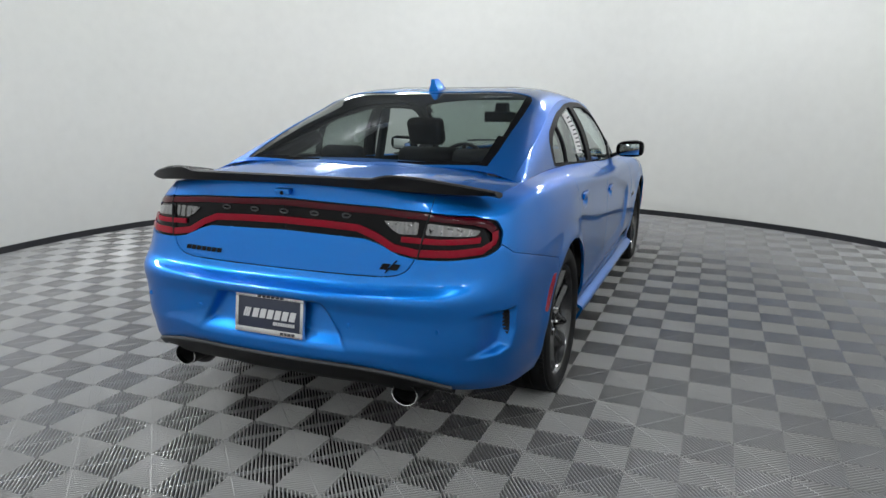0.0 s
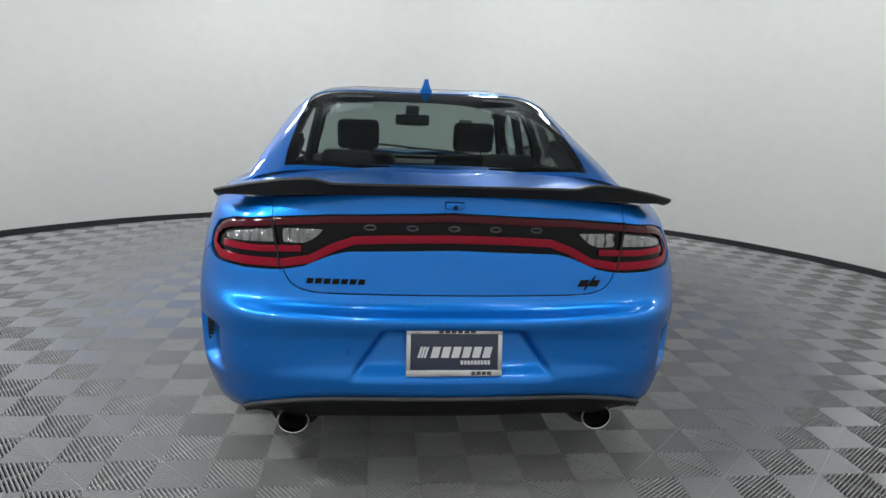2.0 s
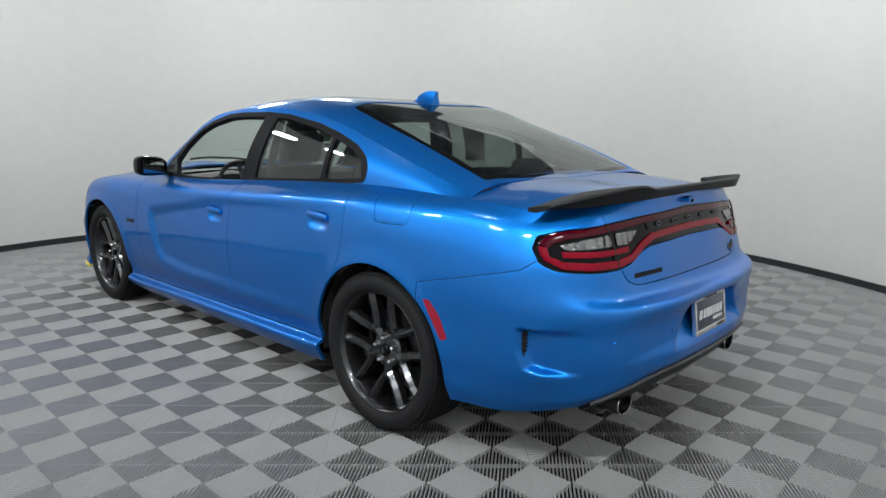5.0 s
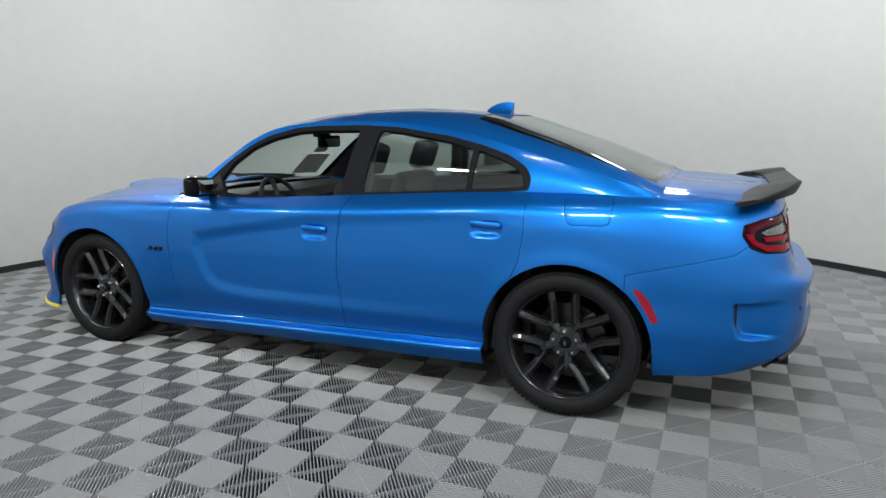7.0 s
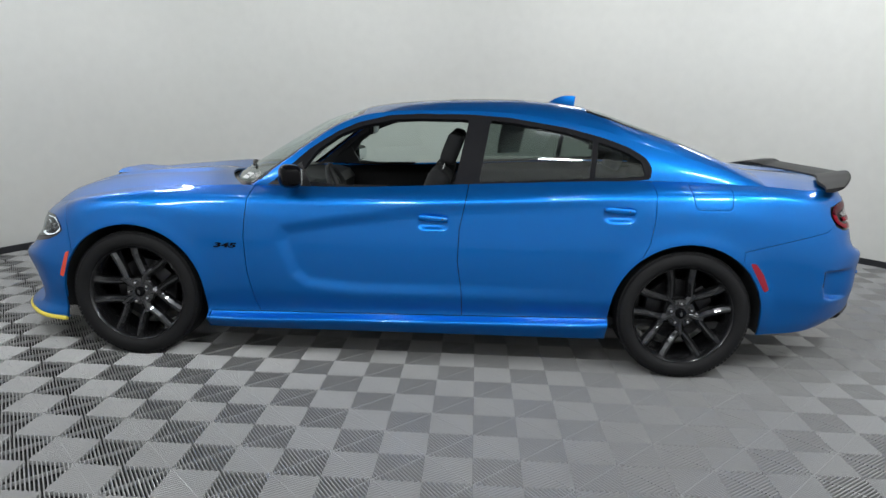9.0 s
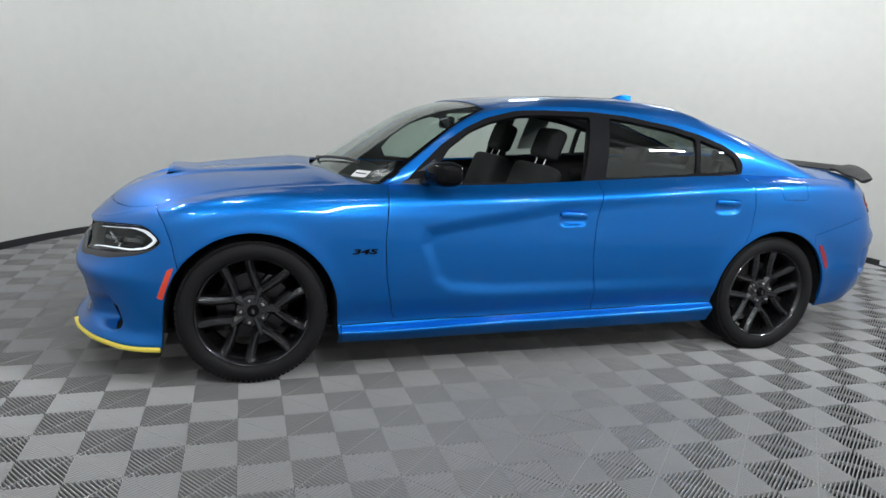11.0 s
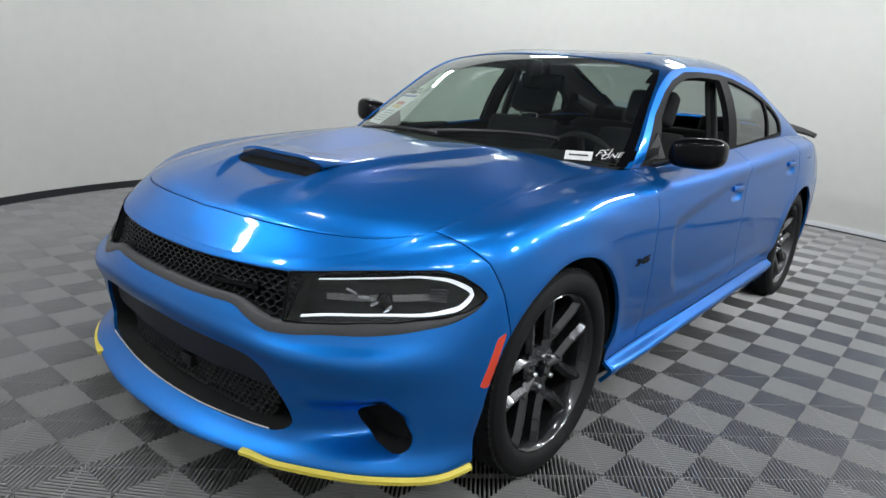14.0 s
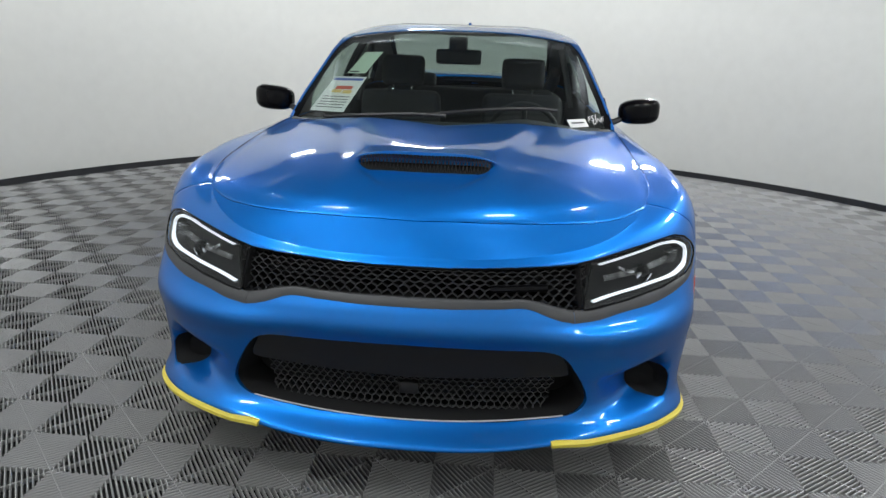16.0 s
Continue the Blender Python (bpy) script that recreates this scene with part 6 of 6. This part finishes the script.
# ---- cowl, wipers ----
made = bmesh.new()
rows = []
for k in range(41):
    y = -.76 + 1.52 * k / 40
    a = abs(y)
    xb = 1.175 - .28 * (a / .78) ** 2
    rows.append([made.verts.new(p) for p in ((xb + .05, y, .974), (xb + .012, y, .99), (xb - .06, y, .992), (xb - .13, y, .985))])
for a, b in zip(rows, rows[1:]):
    for k in range(3):
        made.faces.new((a[k], a[k + 1], b[k + 1], b[k]))
bmesh.ops.recalc_face_normals(made, faces=made.faces)
part("cowl", made, SATIN, car, "black plastic cowl below the windscreen")
for pts in ([(1.12, -.10, 1.012), (1.06, .18, 1.03), (.955, .50, 1.035)], [(1.02, -.58, 1.012), (1.085, -.35, 1.018), (1.12, 0.0, 1.03)]):
    made = bmesh.new()
    cur = resample(pts, 16)
    cur = [Vector(p) for p in cur]
    on = []
    for p in cur:
        h = ROOFV.cast((p.x, p.y), .012)
        on.append(h if h is not None and h.z > p.z - .02 else p)
    sweep(made, on, .006, 6, flat=1.5)
    part("wiper", made, SATIN, car, "black windscreen wiper")

# ---- cabin ----
made = bmesh.new()
add_box(made, -1.9, 1.0, -.8, .8, .26, .3)
add_box(made, -1.32, -1.28, -.76, .76, .3, .98)
add_box(made, -1.93, -1.28, -.7, .7, .985, 1.03, .01)
add_box(made, .95, .98, -.76, .76, .3, .94)
part("cabin_floor", made, DASH, car, "black cabin floor and parcel shelf", angle=40)
made = bmesh.new()
rows = []
for k in range(25):
    y = -.76 + 1.52 * k / 24
    hood_ = .03 * math.exp(-(((y - .37) / .16) ** 2))
    rows.append([made.verts.new(p) for p in ((1.05, y, .955), (.85, y, .975 + hood_ * .4), (.70, y, .975 + hood_), (.62, y, .955 + hood_), (.58, y, .90), (.60, y, .78), (.70, y, .62), (.75, y, .45))])
for a, b in zip(rows, rows[1:]):
    for k in range(7):
        made.faces.new((a[k], a[k + 1], b[k + 1], b[k]))
bmesh.ops.recalc_face_normals(made, faces=made.faces)
part("dashboard", made, DASH, car, "black dashboard")
made = bmesh.new()
c = Vector((.46, .37, .90))
ax = Vector((-1, 0, .45)).normalized()
u = Vector((0, 1, 0))
w_ = ax.cross(u).normalized()
sweep(made, [c + u * (.185 * math.cos(a)) + w_ * (.185 * math.sin(a)) for a in np.linspace(0, 2 * math.pi, 40, endpoint=False)], .015, 8, closed=True, up=ax)
for a in (0, math.pi, -math.pi / 2):
    sweep(made, [c, c + u * (.18 * math.cos(a)) + w_ * (.18 * math.sin(a))], .016, 8, up=ax)
bmesh.ops.create_uvsphere(made, u_segments=16, v_segments=10, radius=.06, matrix=Matrix.Translation(c))
part("steering_wheel", made, DASH, car, "black steering wheel")


def seat(x, y):
    made = bmesh.new()
    add_box(made, x - .02, x + .5, y - .25, y + .25, .4, .56, .06, segs=4)
    cushion = part("seat", made, CLOTH, car, "black front seat", angle=60)
    made = bmesh.new()
    m = Matrix.Translation((x, y, .55)) @ Matrix.Rotation(radians(-20), 4, "Y")
    add_box(made, -.07, .07, -.25, .25, -.05, .56, .065, m, segs=4)
    part("seat_back", made, CLOTH, cushion, angle=60)
    made = bmesh.new()
    add_box(made, -.055, .045, -.135, .135, .60, .79, .045, m, segs=4)
    part("head_rest", made, CLOTH, cushion, angle=60)
    for s in (-.06, .06):
        made = bmesh.new()
        sweep(made, [m @ Vector((0, s, .52)), m @ Vector((0, s, .66))], .006, 6)
        part("head_rest_post", made, NUT, cushion)


seat(.02, .38)
seat(.02, -.38)
made = bmesh.new()
add_box(made, -1.12, -.62, -.66, .66, .38, .56, .06, segs=3)
bench = part("rear_bench", made, CLOTH, car, "black rear bench seat", angle=60)
made = bmesh.new()
m = Matrix.Translation((-1.08, 0, .52)) @ Matrix.Rotation(radians(-24), 4, "Y")
add_box(made, -.08, .08, -.66, .66, -.05, .58, .06, m, segs=3)
part("bench_back", made, CLOTH, bench, angle=60)
for y in (-.4, .4):
    made = bmesh.new()
    add_box(made, -.05, .04, -.13, .13, .57, .70, .04, m @ Matrix.Translation((0, y, 0)), segs=3)
    part("head_rest", made, CLOTH, bench, angle=60)
made = bmesh.new()
add_box(made, .30, .335, -.125, .125, 1.255, 1.335, .018, segs=3)
add_box(made, .33, .42, -.05, .05, 1.32, 1.40, .02, segs=2)
part("rear_view_mirror", made, GLOSS, car, "black interior mirror")
for s in (1, -1):
    made = bmesh.new()
    sweep(made, [(-.345, s * .70, 1.0), (-.36, s * .655, 1.2), (-.38, s * .615, 1.36)], [.04, .038, .035], 8, flat=.6)
    part("inner_pillar", made, DASH, car, "black inner door pillar")

for s in (1, -1):
    made = bmesh.new()
    sweep(made, [(-1.22, s * .66, 1.2), (-1.55, s * .675, 1.12), (-1.92, s * .67, 1.05)], [.04, .05, .055], 10)
    part("inner_quarter_trim", made, DASH, car, "black inner rear pillar trim")

# ---- papers and writing on the glass ----
def on_screen(y, z, lift):
    """The place on the windscreen at a given side distance and height."""
    lo, hi = .3, 1.16
    while ROOFV.cast((lo, y), 0) is None and lo < .9:
        lo += .01
    for _ in range(30):
        mid = (lo + hi) / 2
        h = ROOFV.cast((mid, y), 0)
        if h is None or h.z < z:
            hi = mid
        else:
            lo = mid
    return ROOFV.cast((lo, y), lift)


def glass_card(name, corners, mat, label, lift=-.008):
    """A sheet lying just behind the windscreen; corners as (y, z)."""
    n = 8
    made = bmesh.new()
    g = []
    a, b, c, d = [Vector(p) for p in corners]
    for i in range(n + 1):
        row = []
        for k in range(n + 1):
            p = a.lerp(b, k / n).lerp(d.lerp(c, k / n), i / n)
            row.append(made.verts.new(on_screen(p.x, p.y, lift)))
        g.append(row)
    for i in range(n):
        for k in range(n):
            made.faces.new((g[i][k], g[i][k + 1], g[i + 1][k + 1], g[i + 1][k]))
    made.normal_update()
    if sum(f.normal.z for f in made.faces) < 0:
        bmesh.ops.reverse_faces(made, faces=made.faces)
    return part(name, made, mat, car, label)


def card_piece(base, u0, u1, v0, v1, mat, name, lift=-.0068):
    a, b, c, d = [Vector(p) for p in base]

    def at(u, v):
        return tuple(a.lerp(b, u).lerp(d.lerp(c, u), v))
    return glass_card(name, [at(u0, v0), at(u1, v0), at(u1, v1), at(u0, v1)], mat, "", lift)


STK = [(-.688, 1.03), (-.495, 1.036), (-.425, 1.192), (-.605, 1.187)]
glass_card("window_sheet", STK, PAPER, "white printed sheet behind the windscreen")
card_piece(STK, .05, .95, .88, .95, INKBLUE, "sheet_heading")
for k, (u0, u1, v0, v1, mt) in enumerate(((.3, .8, .62, .72, INKRED), (.25, .55, .52, .61, INKYELLOW), (.58, .85, .5, .6, INKYELLOW))):
    card_piece(STK, u0, u1, v0, v1, mt, "sheet_print")
for k in range(5):
    card_piece(STK, .1, .9, .1 + k * .075, .12 + k * .075, INK, "sheet_line")
GRN = [(-.54, 1.205), (-.44, 1.208), (-.375, 1.315), (-.475, 1.31)]
glass_card("inspection_sheet", GRN, PAPERGREEN, "pale green sheet behind the windscreen")
card_piece(GRN, .08, .6, .04, .1, INK, "sheet_line")
TAG = [(.567, 1.002), (.655, 1.004), (.64, 1.036), (.548, 1.034)]
glass_card("stock_label", TAG, PAPER, "small white label on the windscreen", lift=.0012)
card_piece(TAG, .15, .85, .45, .62, INK, "label_code", lift=.002)
for body, x, y, sz in (("FS1", .678, 1.036, .033), ("ONE", .706, 1.026, .028)):
    made = text_mesh(body, sz, .0)
    for v in made.verts:
        v.co = on_screen(x + v.co.x, y + v.co.y + v.co.x * .25, .0015)
    part("glass_writing", made, CHALK, car, "white marker writing on the windscreen", smooth=False)
# price sheet on the right side window
SH = [Vector(p) for p in ((.52, 1.10), (.70, 1.112), (.74, 1.335), (.56, 1.352))]


def on_window(made, u0, u1, v0, v1, lift, n):
    """A sheet that follows the curve of the right side window."""
    grid = []
    for i in range(n + 1):
        row = []
        for k in range(n + 1):
            u, v = u0 + (u1 - u0) * k / n, v0 + (v1 - v0) * i / n
            p = GH.cast(tuple(SH[0].lerp(SH[1], u).lerp(SH[3].lerp(SH[2], u), v)), lift)
            row.append(made.verts.new((p.x, -p.y, p.z)))
        grid.append(row)
    for i in range(n):
        for k in range(n):
            made.faces.new((grid[i][k], grid[i][k + 1], grid[i + 1][k + 1], grid[i + 1][k]))


made = bmesh.new()
on_window(made, 0, 1, 0, 1, -.0045, 8)
sheet = part("price_sheet", made, PAPER, car, "white printed price sheet on the glass of a side window")
for k in range(9):
    made = bmesh.new()
    on_window(made, .08, .08 + .8 * (.6 + .4 * ((k * 7) % 5) / 5), .06 + k * .1, .09 + k * .1, -.003, 4)
    part("sheet_print", made, INK, sheet)

# tiles, last in the file
for _, x, y in spots[:300]:
    ob = new("tile", tile_mesh)
    ob.parent = floor
    ob.location = (x, y, 0)
tv = np.array(tile_verts)
rest_v, rest_f, n = [], [], 0
for _, x, y in spots[300:]:
    rest_v.append(tv + np.array((x, y, 0)))
    rest_f += [tuple(a + n for a in f) for f in tile_faces]
    n += len(tile_verts)
if rest_v:
    me = bpy.data.meshes.new("far_tiles")
    me.from_pydata(np.concatenate(rest_v).tolist(), [], rest_f)
    me.materials.append(RIB)
    ob = new("far_tiles", me)
    ob.parent = floor
    tagged(ob, kind="stuff")
